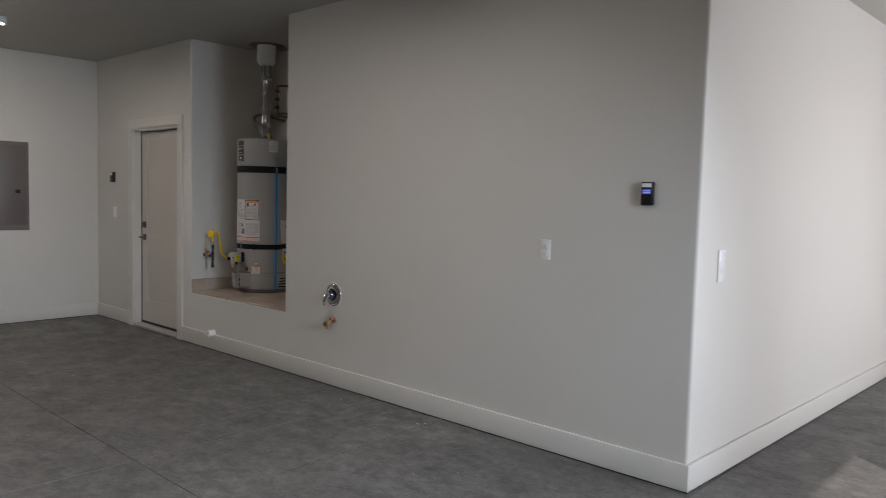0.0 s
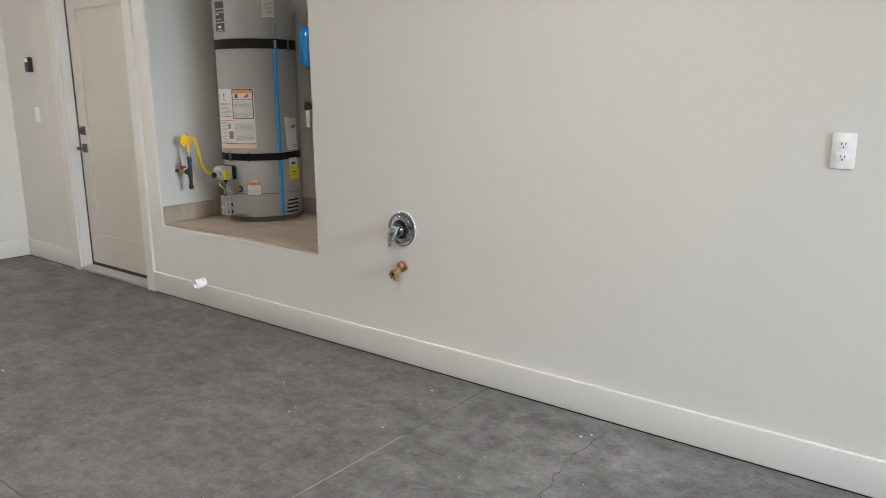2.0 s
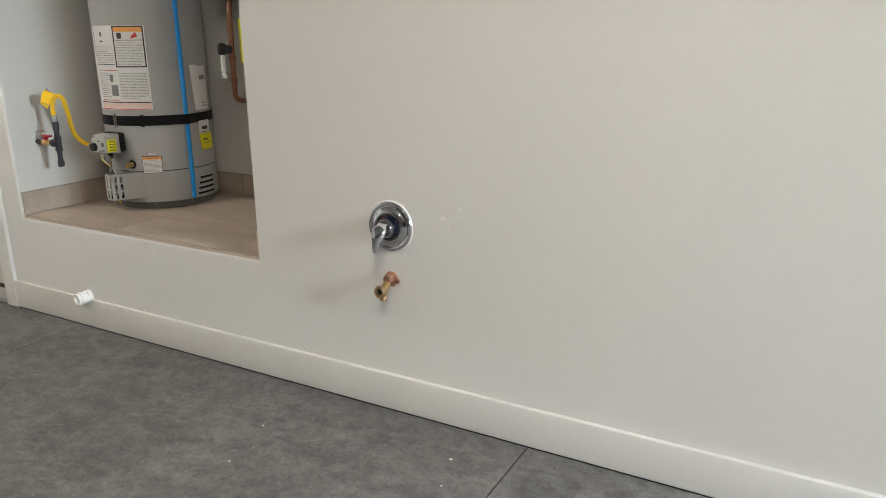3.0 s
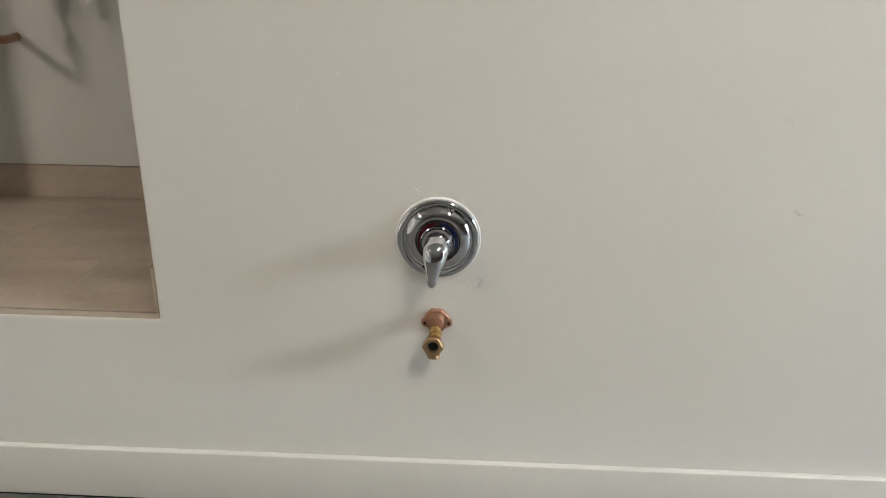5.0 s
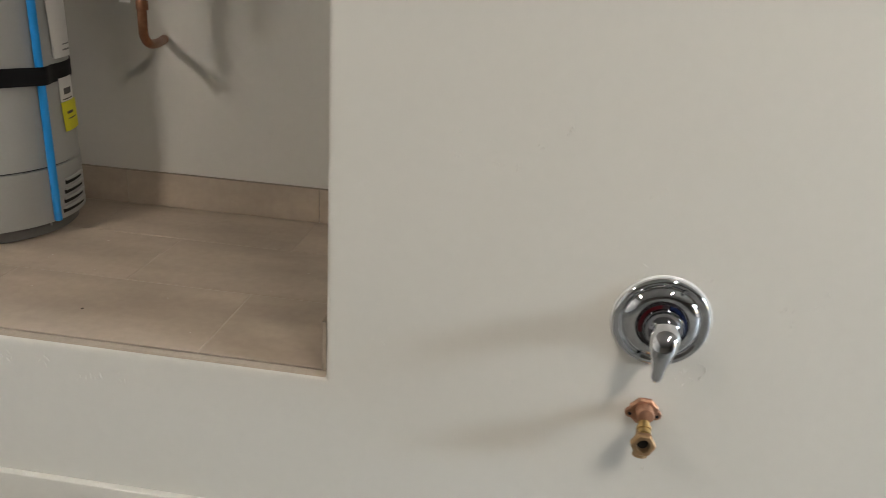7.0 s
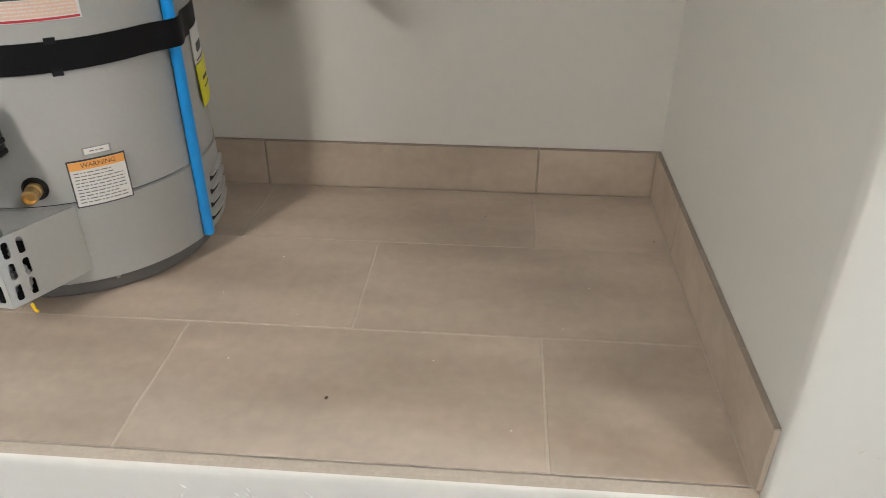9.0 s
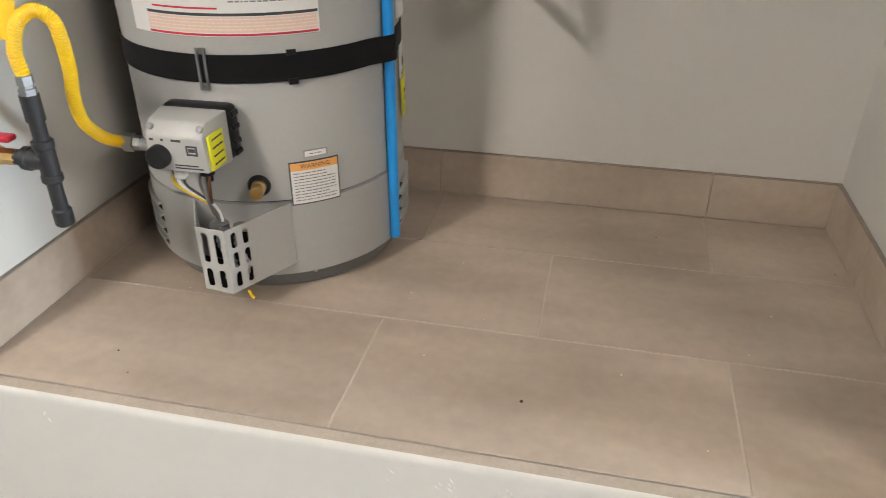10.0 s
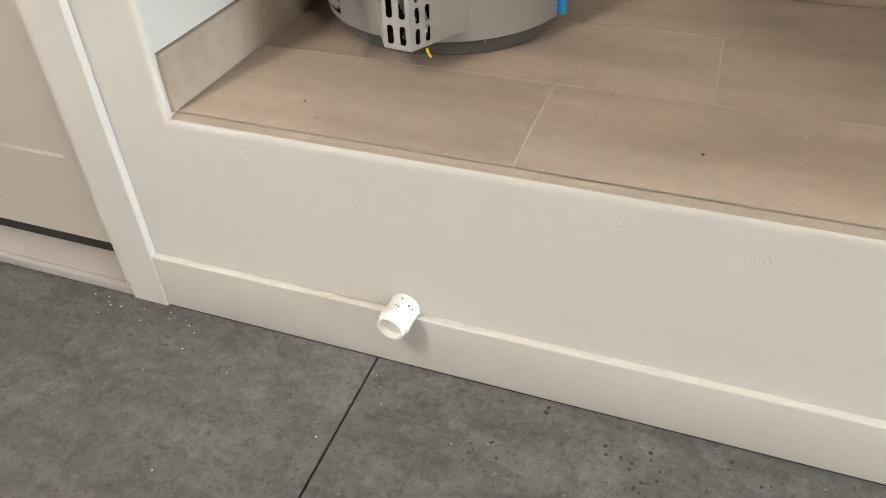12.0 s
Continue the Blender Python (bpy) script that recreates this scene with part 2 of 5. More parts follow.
SILL_DIRT = material("dirt", (0.06, 0.045, 0.03), 0.9)
CHIP = material("paint_chips", (0.75, 0.74, 0.7), 0.7)
DRIVE = material("driveway_concrete", (0.3, 0.295, 0.285), 0.85, spread=0.12, scale=0.8, fine=30)

# ---- mesh helpers ----


def box(bm, x0, x1, y0, y1, z0, z1, bevel=0.0, segments=2):
    made = bmesh.ops.create_cube(bm, size=1, matrix=Matrix.Translation(((x0 + x1) / 2, (y0 + y1) / 2, (z0 + z1) / 2)) @ Matrix.Diagonal((x1 - x0, y1 - y0, z1 - z0, 1)))
    if bevel:
        edges = list({e for v in made["verts"] for e in v.link_edges})
        bmesh.ops.bevel(bm, geom=edges, offset=bevel, segments=segments, profile=0.5, affect="EDGES")
    return bm


def lathe(bm, profile, m=Matrix(), steps=32, caps=True):
    """A turned shape about z: profile of (radius, height)."""
    rings = []
    for r, z in profile:
        rings.append([bm.verts.new(m @ Vector((r * math.cos(2 * math.pi * i / steps), r * math.sin(2 * math.pi * i / steps), z))) for i in range(steps)])
    for a, b in zip(rings, rings[1:]):
        for i in range(steps):
            j = (i + 1) % steps
            bm.faces.new((a[i], a[j], b[j], b[i]))
    if caps:
        bm.faces.new(rings[0][::-1])
        bm.faces.new(rings[-1])
    return bm


def tube(bm, points, radius, steps=12, ripple=0.0, sub=8):
    """A round tube through points, smoothed, with ripples if wanted."""
    pts = [Vector(p) for p in points]
    path = []
    for i in range(len(pts) - 1):
        p0, p1, p2, p3 = pts[max(i - 1, 0)], pts[i], pts[i + 1], pts[min(i + 2, len(pts) - 1)]
        for k in range(sub):
            t = k / sub
            path.append(0.5 * ((2 * p1) + (p2 - p0) * t + (2 * p0 - 5 * p1 + 4 * p2 - p3) * t * t + (3 * p1 - p0 - 3 * p2 + p3) * t ** 3))
    path.append(pts[-1])
    side, rings = None, []
    for i, p in enumerate(path):
        d = (path[min(i + 1, len(path) - 1)] - path[max(i - 1, 0)]).normalized()
        if side is None:
            side = d.orthogonal().normalized()
        side = (side - d * side.dot(d)).normalized()
        up = d.cross(side)
        r = radius * (1 + ripple * (1 if i % 2 else -1))
        rings.append([bm.verts.new(p + r * (math.cos(2 * math.pi * k / steps) * side + math.sin(2 * math.pi * k / steps) * up)) for k in range(steps)])
    for a, b in zip(rings, rings[1:]):
        for k in range(steps):
            j = (k + 1) % steps
            bm.faces.new((a[k], a[j], b[j], b[k]))
    bm.faces.new(rings[0][::-1])
    bm.faces.new(rings[-1])
    return bm


def finish(name, bm, mat, smooth=0.6):
    me = bpy.data.meshes.new(name)
    bmesh.ops.recalc_face_normals(bm, faces=bm.faces)
    bm.to_mesh(me)
    bm.free()
    if mat:
        me.materials.append(mat)
    if smooth:
        me.shade_smooth()
        me.set_sharp_from_angle(angle=smooth)
    return me


def part(name, bm, mat, parent=None, label="", smooth=0.6):
    ob = new(name, finish(name, bm, mat, smooth))
    if parent:
        ob.parent = parent
        ob.matrix_parent_inverse = parent.matrix_world.inverted()
    if any(w in name for w in ("print", "rules", "picto", "slots", "specks", "diagram", "display_text")):
        ob["kind"] = "stuff"
    return tagged(ob, label)


def thing(name, at, label, category, group="", kind=""):
    ob = new(name)
    ob.matrix_world = Matrix.Translation(at)
    bpy.context.view_layer.update()
    return tagged(ob, label, category, group, kind)


def aim(at, axis):
    """A pose at a point with local z along the axis."""
    return Matrix.Translation(at) @ Vector(axis).to_track_quat("Z", "Y").to_matrix().to_4x4()


def structure(name, bm, mat, label="", smooth=0.0):
    return tagged(part(name, bm, mat, None, label, smooth), label, "", "", "structure")


def lettering(text, size):
    """Letters of the built-in font as a flat mesh in local x and y, centred."""
    cu = bpy.data.curves.new("letters", "FONT")
    cu.body, cu.size, cu.align_x, cu.align_y, cu.resolution_u = text, size, "CENTER", "CENTER", 2
    ob = bpy.data.objects.new("letters", cu)
    me = bpy.data.meshes.new_from_object(ob)
    bpy.data.objects.remove(ob)
    bm = bmesh.new()
    bm.from_mesh(me)
    bpy.data.meshes.remove(me)
    return bm


# ---- the shell of the garage ----
LEFT, RIGHT, CEILING = -3.585, 3.435, 2.85
FRONT, BACK_Y, FAR_Y = 6.4, -8.4, 5.6
NL, NR, NZ, NB = -1.503, 0.013, 0.482, 0.872
DL, DR, DTOP = -2.69, -1.742, 2.062

SPLAY = 0.03


def splay(bm):
    """Leans what lies along the return wall a little outward with its run."""
    for v in bm.verts:
        v.co.x += SPLAY * max(0.0, v.co.y - 0.13)
    return bm


# wall with the door and the heater niche: one sheet with two notches, rounded plaster corners
bm = bmesh.new()
outline = [(LEFT, 0), (DL, 0), (DL, DTOP), (DR, DTOP), (DR, 0), (RIGHT, 0), (RIGHT, CEILING), (NR, CEILING), (NR, NZ), (NL, NZ), (NL, CEILING), (LEFT, CEILING)]
vs = [bm.verts.new((x, 0, z)) for x, z in outline]
face = bm.faces.new(vs)
out = bmesh.ops.extrude_face_region(bm, geom=[face])
for v in out["geom"]:
    if isinstance(v, bmesh.types.BMVert):
        v.co.y = 0.13
bm.edges.ensure_lookup_table()
soft_edges = []
for e in bm.edges:
    a, b = (v.co for v in e.verts)
    if abs(a.y) < 1e-6 and abs(b.y) < 1e-6:
        if abs(a.x - b.x) < 1e-6 and (abs(a.x - NR) < 1e-4 or abs(a.x - NL) < 1e-4 or abs(a.x - RIGHT) < 1e-4):
            soft_edges.append(e)
        if abs(a.z - NZ) < 1e-4 and abs(b.z - NZ) < 1e-4:
            soft_edges.append(e)
bmesh.ops.bevel(bm, geom=soft_edges, offset=0.017, segments=5, profile=0.5, affect="EDGES")
structure("wall_north", bm, PAINT, "long off-white painted drywall with rounded niche corners", 0.7)

bm = bmesh.new()
box(bm, NL - 0.1, NL, 0.13, NB + 0.1, 0, CEILING)
structure("wall_niche_left", bm, PAINT, "off-white niche side wall")
bm = bmesh.new()
box(bm, NR, NR + 0.1, 0.13, NB + 0.1, 0, CEILING)
structure("wall_niche_right", bm, PAINT, "off-white niche side wall")
bm = bmesh.new()
box(bm, NL, NR, NB, NB + 0.1, 0, CEILING)
structure("wall_niche_back", bm, PAINT, "off-white niche back wall")
bm = bmesh.new()
box(bm, NL, NR, 0.13, NB, 0, NZ - 0.002)
structure("niche_platform", bm, GROUT, "raised platform under the heater")

bm = bmesh.new()
box(bm, LEFT - 0.15, LEFT, BACK_Y, 0.13, 0, CEILING)
structure("wall_west", bm, PAINT, "off-white painted end wall with an electrical panel")
bm = bmesh.new()
box(bm, RIGHT - 0.13, RIGHT, 0.13, FAR_Y, 0, CEILING)
splay(bm)
structure("wall_return", bm, PAINT, "off-white return wall lit by daylight")
bm = bmesh.new()
box(bm, LEFT - 0.15, FRONT + 0.2, BACK_Y - 0.15, BACK_Y, 0, CEILING)
structure("wall_south", bm, UNSEEN_DARK, "plain unseen wall, darkened to hold back bounce light")
bm = bmesh.new()
box(bm, RIGHT - 0.13, FRONT + 0.2, FAR_Y, FAR_Y + 0.15, 0, CEILING)
structure("wall_far", bm, UNSEEN_DARK, "plain unseen wall, darkened to hold back bounce light")
# unseen front wall: the open vehicle door, plus an opening added for light
OY0, OY1, OZ = -2.55, -0.76, 2.38
SY0, SY1 = 0.85, 4.0
bm = bmesh.new()
vs = [bm.verts.new((FRONT, y, z)) for y, z in ((BACK_Y, 0), (OY0, 0), (OY0, OZ), (OY1, OZ), (OY1, 0), (SY0, 0), (SY0, OZ), (SY1, OZ), (SY1, 0), (FAR_Y, 0), (FAR_Y, CEILING), (BACK_Y, CEILING))]
out = bmesh.ops.extrude_face_region(bm, geom=[bm.faces.new(vs)])
for v in out["geom"]:
    if isinstance(v, bmesh.types.BMVert):
        v.co.x = FRONT + 0.2
structure("wall_east", bm, UNSEEN_DARK, "unseen darkened front wall with an open vehicle doorway and an added second opening")
bm = bmesh.new()
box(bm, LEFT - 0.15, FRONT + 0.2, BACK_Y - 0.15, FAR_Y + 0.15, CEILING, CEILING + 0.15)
structure("ceiling", bm, CEIL, "flat off-white painted ceiling, toned down for less bounce light")
bm = bmesh.new()
box(bm, -400, 400, -400, 400, -0.5, -0.12)
structure("ground", bm, DRIVE, "pale concrete drive outside")

# floor: a bed with saw-cut slabs on it
bm = bmesh.new()
box(bm, LEFT - 0.15, FRONT + 0.2, BACK_Y - 0.15, FAR_Y + 0.15, -0.118, -0.02)
floor = structure("floor", bm, JOINT_GAP_DARK, "smooth grey concrete garage floor with saw-cut joints")

# baseboards
BH, BT = 0.143, 0.018


def baseboard(x0, x1, y0, y1):
    bm = bmesh.new()
    box(bm, x0, x1, y0, y1, 0.006, BH, 0.003, 3)
    if x0 == RIGHT:
        splay(bm)
    structure("baseboard", bm, TRIM, "plain painted baseboard along the wall", 0.6)
    # dark strip that paints the shade in the slit below the board
    bm = bmesh.new()
    t = 0.004
    box(bm, x0 + t, x1 - t, y0 + t, y1 - t, 0.0005, 0.0058)
    if x0 == RIGHT:
        splay(bm)
    structure("trim", bm, JOINT_GAP_DARK, "dark strip standing in for the shaded gap under the baseboard")


baseboard(LEFT + BT + 0.001, DL - 0.0885, -BT, 0.0)
baseboard(DR + 0.1025, RIGHT + BT, -BT, 0.0)
baseboard(RIGHT, RIGHT + BT, 0.001, FAR_Y)
baseboard(LEFT, LEFT + BT, BACK_Y, -0.0)
# dark wedge painting the shaded gap where slab falls from the end wall's baseboard
bm = bmesh.new()
q = [bm.verts.new(c) for c in ((LEFT + BT, -1.55, 0.0), (LEFT + BT, -4.2, 0.0), (LEFT + BT, -4.2, 0.06), (LEFT + BT + 0.003, -1.55, 0.0), (LEFT + BT + 0.003, -4.2, 0.0), (LEFT + BT + 0.003, -4.2, 0.06))]
for f in ((0, 1, 2), (5, 4, 3), (0, 3, 4, 1), (1, 4, 5, 2), (2, 5, 3, 0)):
    bm.faces.new([q[i] for i in f])
structure("trim", bm, JOINT_GAP_DARK, "dark tapering wedge standing in for the shaded gap under the baseboard")

# ---- ceiling lights ----


def strip_light(x, y0, y1):
    t = thing("strip_light", (x, (y0 + y1) / 2, CEILING), "long slim white LED strip light on the ceiling, switched on", "ceiling light", "ceiling strip lights")
    bm = bmesh.new()
    box(bm, x - 0.032, x + 0.032, y0, y1, CEILING - 0.058, CEILING, 0.004)
    part("housing", bm, WHITE, t)
    bm = bmesh.new()
    box(bm, x - 0.02, x + 0.02, y0 + 0.012, y1 - 0.012, CEILING - 0.064, CEILING - 0.0585, 0.002, 1)
    part("diffuser", bm, BULB, t, "glowing milky diffuser")
    for y in (y0, y1):
        bm = bmesh.new()
        box(bm, x - 0.036, x + 0.036, y - 0.004, y + 0.012, CEILING - 0.066, CEILING, 0.003)
        part("end_cap", bm, WHITE, t)


strip_light(-2.02, -2.62, -1.4)
strip_light(1.7, -2.62, -1.4)

# ---- entry door ----


def casing(name, x0, x1, z0, z1, parent):
    bm = bmesh.new()
    box(bm, x0, x1, -0.019, 0.0, z0, z1, 0.002, 1)
    part(name, bm, TRIM, parent)


def entry_door():
    d = tagged(thing("door_1", (-2.2, 0.05, 0), "closed greige two-panel door with nickel hardware in a white frame", "door"), kind="structure")
    casing("casing", DL - 0.088, DL + 0.01, 0.0, 2.07, d)
    casing("casing", DR + 0.012, DR + 0.102, 0.0, 2.07, d)
    casing("head_casing", DL - 0.088, DR + 0.102, 2.0705, 2.16, d)
    for x0, x1 in ((DL + 0.0005, DL + 0.018), (DR - 0.018, DR - 0.0005)):
        bm = bmesh.new()
        box(bm, x0, x1, 0.0005, 0.128, 0.0, DTOP - 0.019)
        part("jamb", bm, TRIM, d, "", 0)
    bm = bmesh.new()
    box(bm, DL + 0.0005, DR - 0.0005, 0.0005, 0.128, DTOP - 0.018, DTOP - 0.0005)
    part("head_jamb", bm, TRIM, d, "", 0)
    x0, x1, z0, z1, y0 = DL + 0.035, DR - 0.021, 0.058, DTOP - 0.024, 0.076
    # slab with two sunk panels
    bm = bmesh.new()
    xsr = [x0, x0 + 0.125, x1 - 0.125, x1]
    zsr = [z0, 0.285, 0.82, 0.965, 1.945, z1]
    for i in range(3):
        for j in range(5):
            sunk = 0.011 if i == 1 and j in (1, 3) else 0.0
            box(bm, xsr[i], xsr[i + 1], y0 + sunk, y0 + 0.04, zsr[j], zsr[j + 1])
    part("slab", bm, DOOR, d, "greige painted door leaf", 0)
    bm = bmesh.new()
    box(bm, DL + 0.0185, DL + 0.0345, y0 - 0.004, y0 + 0.03, 0.032, z1)
    box(bm, DL + 0.0185, DR - 0.0185, y0 - 0.003, y0 + 0.03, z1 + 0.0005, DTOP - 0.0185)
    box(bm, DL + 0.0185, DR - 0.0185, 0.117, 0.127, 0.0, DTOP - 0.0185)
    part("weatherstrip", bm, BLACK, d, "black rubber weatherstrip", 0)
    bm = bmesh.new()
    box(bm, x0, x1, y0 - 0.001, y0 + 0.03, 0.033, 0.0575)
    part("door_sweep", bm, BLACK, d, "dark rubber sweep", 0)
    bm = bmesh.new()
    q = [bm.verts.new((x, y, z)) for x in (DL + 0.0185, DR - 0.0185) for y, z in ((0.0, 0.001), (0.0, 0.026), (0.03, 0.031), (0.114, 0.031), (0.114, 0.001))]
    for f in ((0, 1, 2, 3, 4), (9, 8, 7, 6, 5), (0, 5, 6, 1), (1, 6, 7, 2), (2, 7, 8, 3), (3, 8, 9, 4), (4, 9, 5, 0)):
        bm.faces.new([q[i] for i in f])
    box(bm, DL + 0.0105, DR + 0.0115, -0.0165, -0.0004, 0.004, 0.0255, 0.003, 2)
    part("threshold", bm, SILL, d, "pale weathered wood threshold")
    hx = x0 + 0.062
    for z, lever in ((1.075, False), (0.945, True)):
        bm = bmesh.new()
        box(bm, hx - 0.033, hx + 0.033, y0 - 0.009, y0, z - 0.033, z + 0.033, 0.003, 2)
        if lever:
            lathe(bm, ((0.012, 0), (0.012, 0.048)), aim((hx, y0 - 0.008, z), (0, -1, 0)), 16)
            box(bm, hx - 0.014, hx + 0.115, y0 - 0.062, y0 - 0.048, z - 0.011, z + 0.011, 0.004, 2)
            part("door_handle", bm, NICKEL, d, "satin nickel lever on a square plate")
        else:
            lathe(bm, ((0.024, 0), (0.024, 0.012), (0.02, 0.016)), aim((hx, y0 - 0.008, z), (0, -1, 0)), 20)
            box(bm, hx - 0.005, hx + 0.005, y0 - 0.036, y0 - 0.02, z - 0.017, z + 0.017, 0.003, 1)
            part("deadbolt", bm, NICKEL, d, "satin nickel square deadbolt")


entry_door()

# ---- fittings on the walls ----


def outlet(m, label):
    """Duplex socket on a plate; local z out of the wall, y up."""
    o = thing("wall_outlet", m.translation, label, "outlet", "wall outlets")

    def put(name, bm, mat):
        bm.transform(m)
        return part(name, bm, mat, o)
    put("plate", box(bmesh.new(), -0.036, 0.036, -0.058, 0.058, 0, 0.006, 0.0025, 2), WHITE)
    for s in (-1, 1):
        bm = bmesh.new()
        box(bm, -0.017, 0.017, s * 0.0205 - 0.0145, s * 0.0205 + 0.0145, 0.005, 0.0085, 0.0015, 2)
        face = put("socket", bm, WHITE)
        bm = bmesh.new()
        box(bm, -0.0075, -0.005, s * 0.0205 - 0.002, s * 0.0205 + 0.007, 0.0082, 0.0089)
        box(bm, 0.005, 0.0072, s * 0.0205 - 0.001, s * 0.0205 + 0.006, 0.0082, 0.0089)
        lathe(bm, ((0.0026, 0.0082), (0.0026, 0.0089)), Matrix.Translation((0, s * 0.0205 - 0.0075, 0)), 10)
        bm.transform(m)
        part("slots", bm, DARK, face)
    put("screw", lathe(bmesh.new(), ((0.003, 0.006), (0.0025, 0.0072)), Matrix(), 10), WHITE)


outlet(pose(2.537, -0.0002, 1.163, 90, 0, 0), "white duplex outlet on the long painted wall")
outlet(pose(LEFT + 0.0002, -1.598, 1.184, 90, 0, 90), "white duplex outlet beside the electrical panel")

# breaker panel, flush in the end wall
p = thing("breaker_panel", (LEFT, -0.92, 0.98), "flush taupe steel breaker panel with a closed door", "electrical panel")
bm = bmesh.new()
box(bm, LEFT, LEFT + 0.004, -1.122, -0.716, 0.98, 1.907, 0.0015, 1)
part("trim_plate", bm, PANEL, p)
bm = bmesh.new()
box(bm, LEFT + 0.0042, LEFT + 0.01, -1.072, -0.742, 1.034, 1.868, 0.002, 2)
pd = part("panel_door", bm, PANEL, p)
bm = bmesh.new()
box(bm, LEFT + 0.010, LEFT + 0.013, -0.85, -0.8, 1.37, 1.408, 0.002, 1)
part("latch", bm, BLACK, pd, "black plastic latch")
for y in (-1.105, -0.73):
    for z in (1.105, 1.47, 1.785):
        bm = bmesh.new()
        lathe(bm, ((0.006, 0.0), (0.005, 0.003)), aim((LEFT + 0.004, y, z), (1, 0, 0)), 10)
        part("screw", bm, STEEL, p)

# door-opener control by the corner
k = thing("opener_control", (3.163, 0, 1.434), "black wall control with a lit blue screen and white strip", "wall control")
bm = bmesh.new()
box(bm, 3.130, 3.196, -0.026, 0.0, 1.434, 1.553, 0.006, 3)
part("body", bm, BLACK, k)
bm = bmesh.new()
box(bm, 3.136, 3.190, -0.0285, -0.0255, 1.525, 1.545, 0.001, 1)
part("push_bar", bm, WHITE, k, "pale push bar")
bm = bmesh.new()
box(bm, 3.140, 3.186, -0.0275, -0.0262, 1.491, 1.514, 0.0005, 1)
sc = part("screen", bm, SCREEN, k, "glowing blue display")
bm = bmesh.new()
for z in (1.507, 1.498):
    for i in range(4):
        box(bm, 3.143 + i * 0.0105, 3.151 + i * 0.0105, -0.0279, -0.0276, z - 0.002, z + 0.002)
part("display_text", bm, WHITE, sc)
bm = bmesh.new()
lathe(bm, ((0.013, 0), (0.013, 0.003), (0.01, 0.005)), aim((3.163, -0.0258, 1.468), (0, -1, 0)), 20)
part("button", bm, BLACK, k)
for s in (-1, 1):
    bm = bmesh.new()
    box(bm, 3.163 + s * 0.022 - 0.006, 3.163 + s * 0.022 + 0.006, -0.0275, -0.0258, 1.446, 1.454, 0.001, 1)
    part("button", bm, BLACK, k)

# white control on the return wall
k = thing("wall_switch", (RIGHT, 0.285, 1.04), "white rocker switch plate on the sunlit return wall", "light switch")
bm = bmesh.new()
box(bm, RIGHT, RIGHT + 0.007, 0.245, 0.325, 1.045, 1.212, 0.003, 2)
splay(bm)
part("plate", bm, WHITE, k)
for y in (0.285,):
    bm = bmesh.new()
    box(bm, RIGHT + 0.0065, RIGHT + 0.011, y - 0.0165, y + 0.0165, 1.095, 1.162, 0.002, 2)
    splay(bm)
    part("rocker", bm, WHITE, k)

# small devices beside the door
k = thing("door_keypad", (-3.16, 0, 1.512), "small black keypad with a pale top on the wall", "keypad")
bm = bmesh.new()
box(bm, -3.204, -3.12, -0.03, 0.0, 1.512, 1.624, 0.008, 3)
part("body", bm, BLACK, k)
bm = bmesh.new()
box(bm, -3.192, -3.142, -0.0325, -0.0302, 1.587, 1.617, 0.001, 1)
part("push_bar", bm, WHITE, k)
k = thing("light_switch", (-3.137, 0, 1.14), "white single rocker light switch beside the door", "light switch")
bm = bmesh.new()
box(bm, -3.173, -3.101, -0.006, 0.0, 1.13, 1.246, 0.0025, 2)
part("plate", bm, WHITE, k)
bm = bmesh.new()
box(bm, -3.154, -3.12, -0.0105, -0.0062, 1.155, 1.221, 0.002, 2)
part("rocker", bm, WHITE, k)

# ---- wash-down valve and hose tap ----
VX, VZ = 0.637, 0.694
v = thing("shower_valve", (VX, 0, VZ), "round chrome mixing valve trim with a drop lever", "valve")
out_y = aim((VX, -0.0005, VZ), (0, -1, 0))
bm = bmesh.new()
lathe(bm, ((0.0895, -0.0003), (0.0885, 0.0018), (0.087, 0.002)), aim((VX, -0.0004, VZ + 0.001), (0, -1, 0)), 64)
part("caulk_bead", bm, WHITE, v, "white caulk bead round the disc")
bm = bmesh.new()
lathe(bm, ((0.0872, 0.0), (0.0872, 0.003), (0.0858, 0.0068), (0.083, 0.0093), (0.079, 0.0105), (0.0755, 0.01), (0.0725, 0.0082), (0.0705, 0.0076), (0.0685, 0.0082), (0.066, 0.0108), (0.062, 0.0138), (0.057, 0.0162), (0.0515, 0.0175), (0.047, 0.0172), (0.044, 0.015)), out_y, 64)
part("escutcheon", bm, CHROME, v, "polished chrome disc", 0.5)
bm = bmesh.new()
lathe(bm, ((0.0435, 0.015), (0.0428, 0.021), (0.036, 0.0235)), out_y, 48)
ring = part("dial_ring", bm, GLOSS_BLACK, v, "dark dial ring with red and blue arcs")
for mat, a0, a1 in ((DIAL_RED, 100, 200), (BLUE_INK, -20, 80)):
    bm = bmesh.new()
    vs0, vs1 = [], []
    for i in range(13):
        a = radians(a0 + (a1 - a0) * i / 12)
        vs0.append(bm.verts.new((VX + 0.0368 * math.cos(a), -0.0245, VZ + 0.0368 * math.sin(a))))
        vs1.append(bm.verts.new((VX + 0.0425 * math.cos(a), -0.0228, VZ + 0.0425 * math.sin(a))))
    for i in range(12):
        bm.faces.new((vs0[i], vs1[i], vs1[i + 1], vs0[i + 1]))
    part("arc", bm, mat, ring)
bm = bmesh.new()
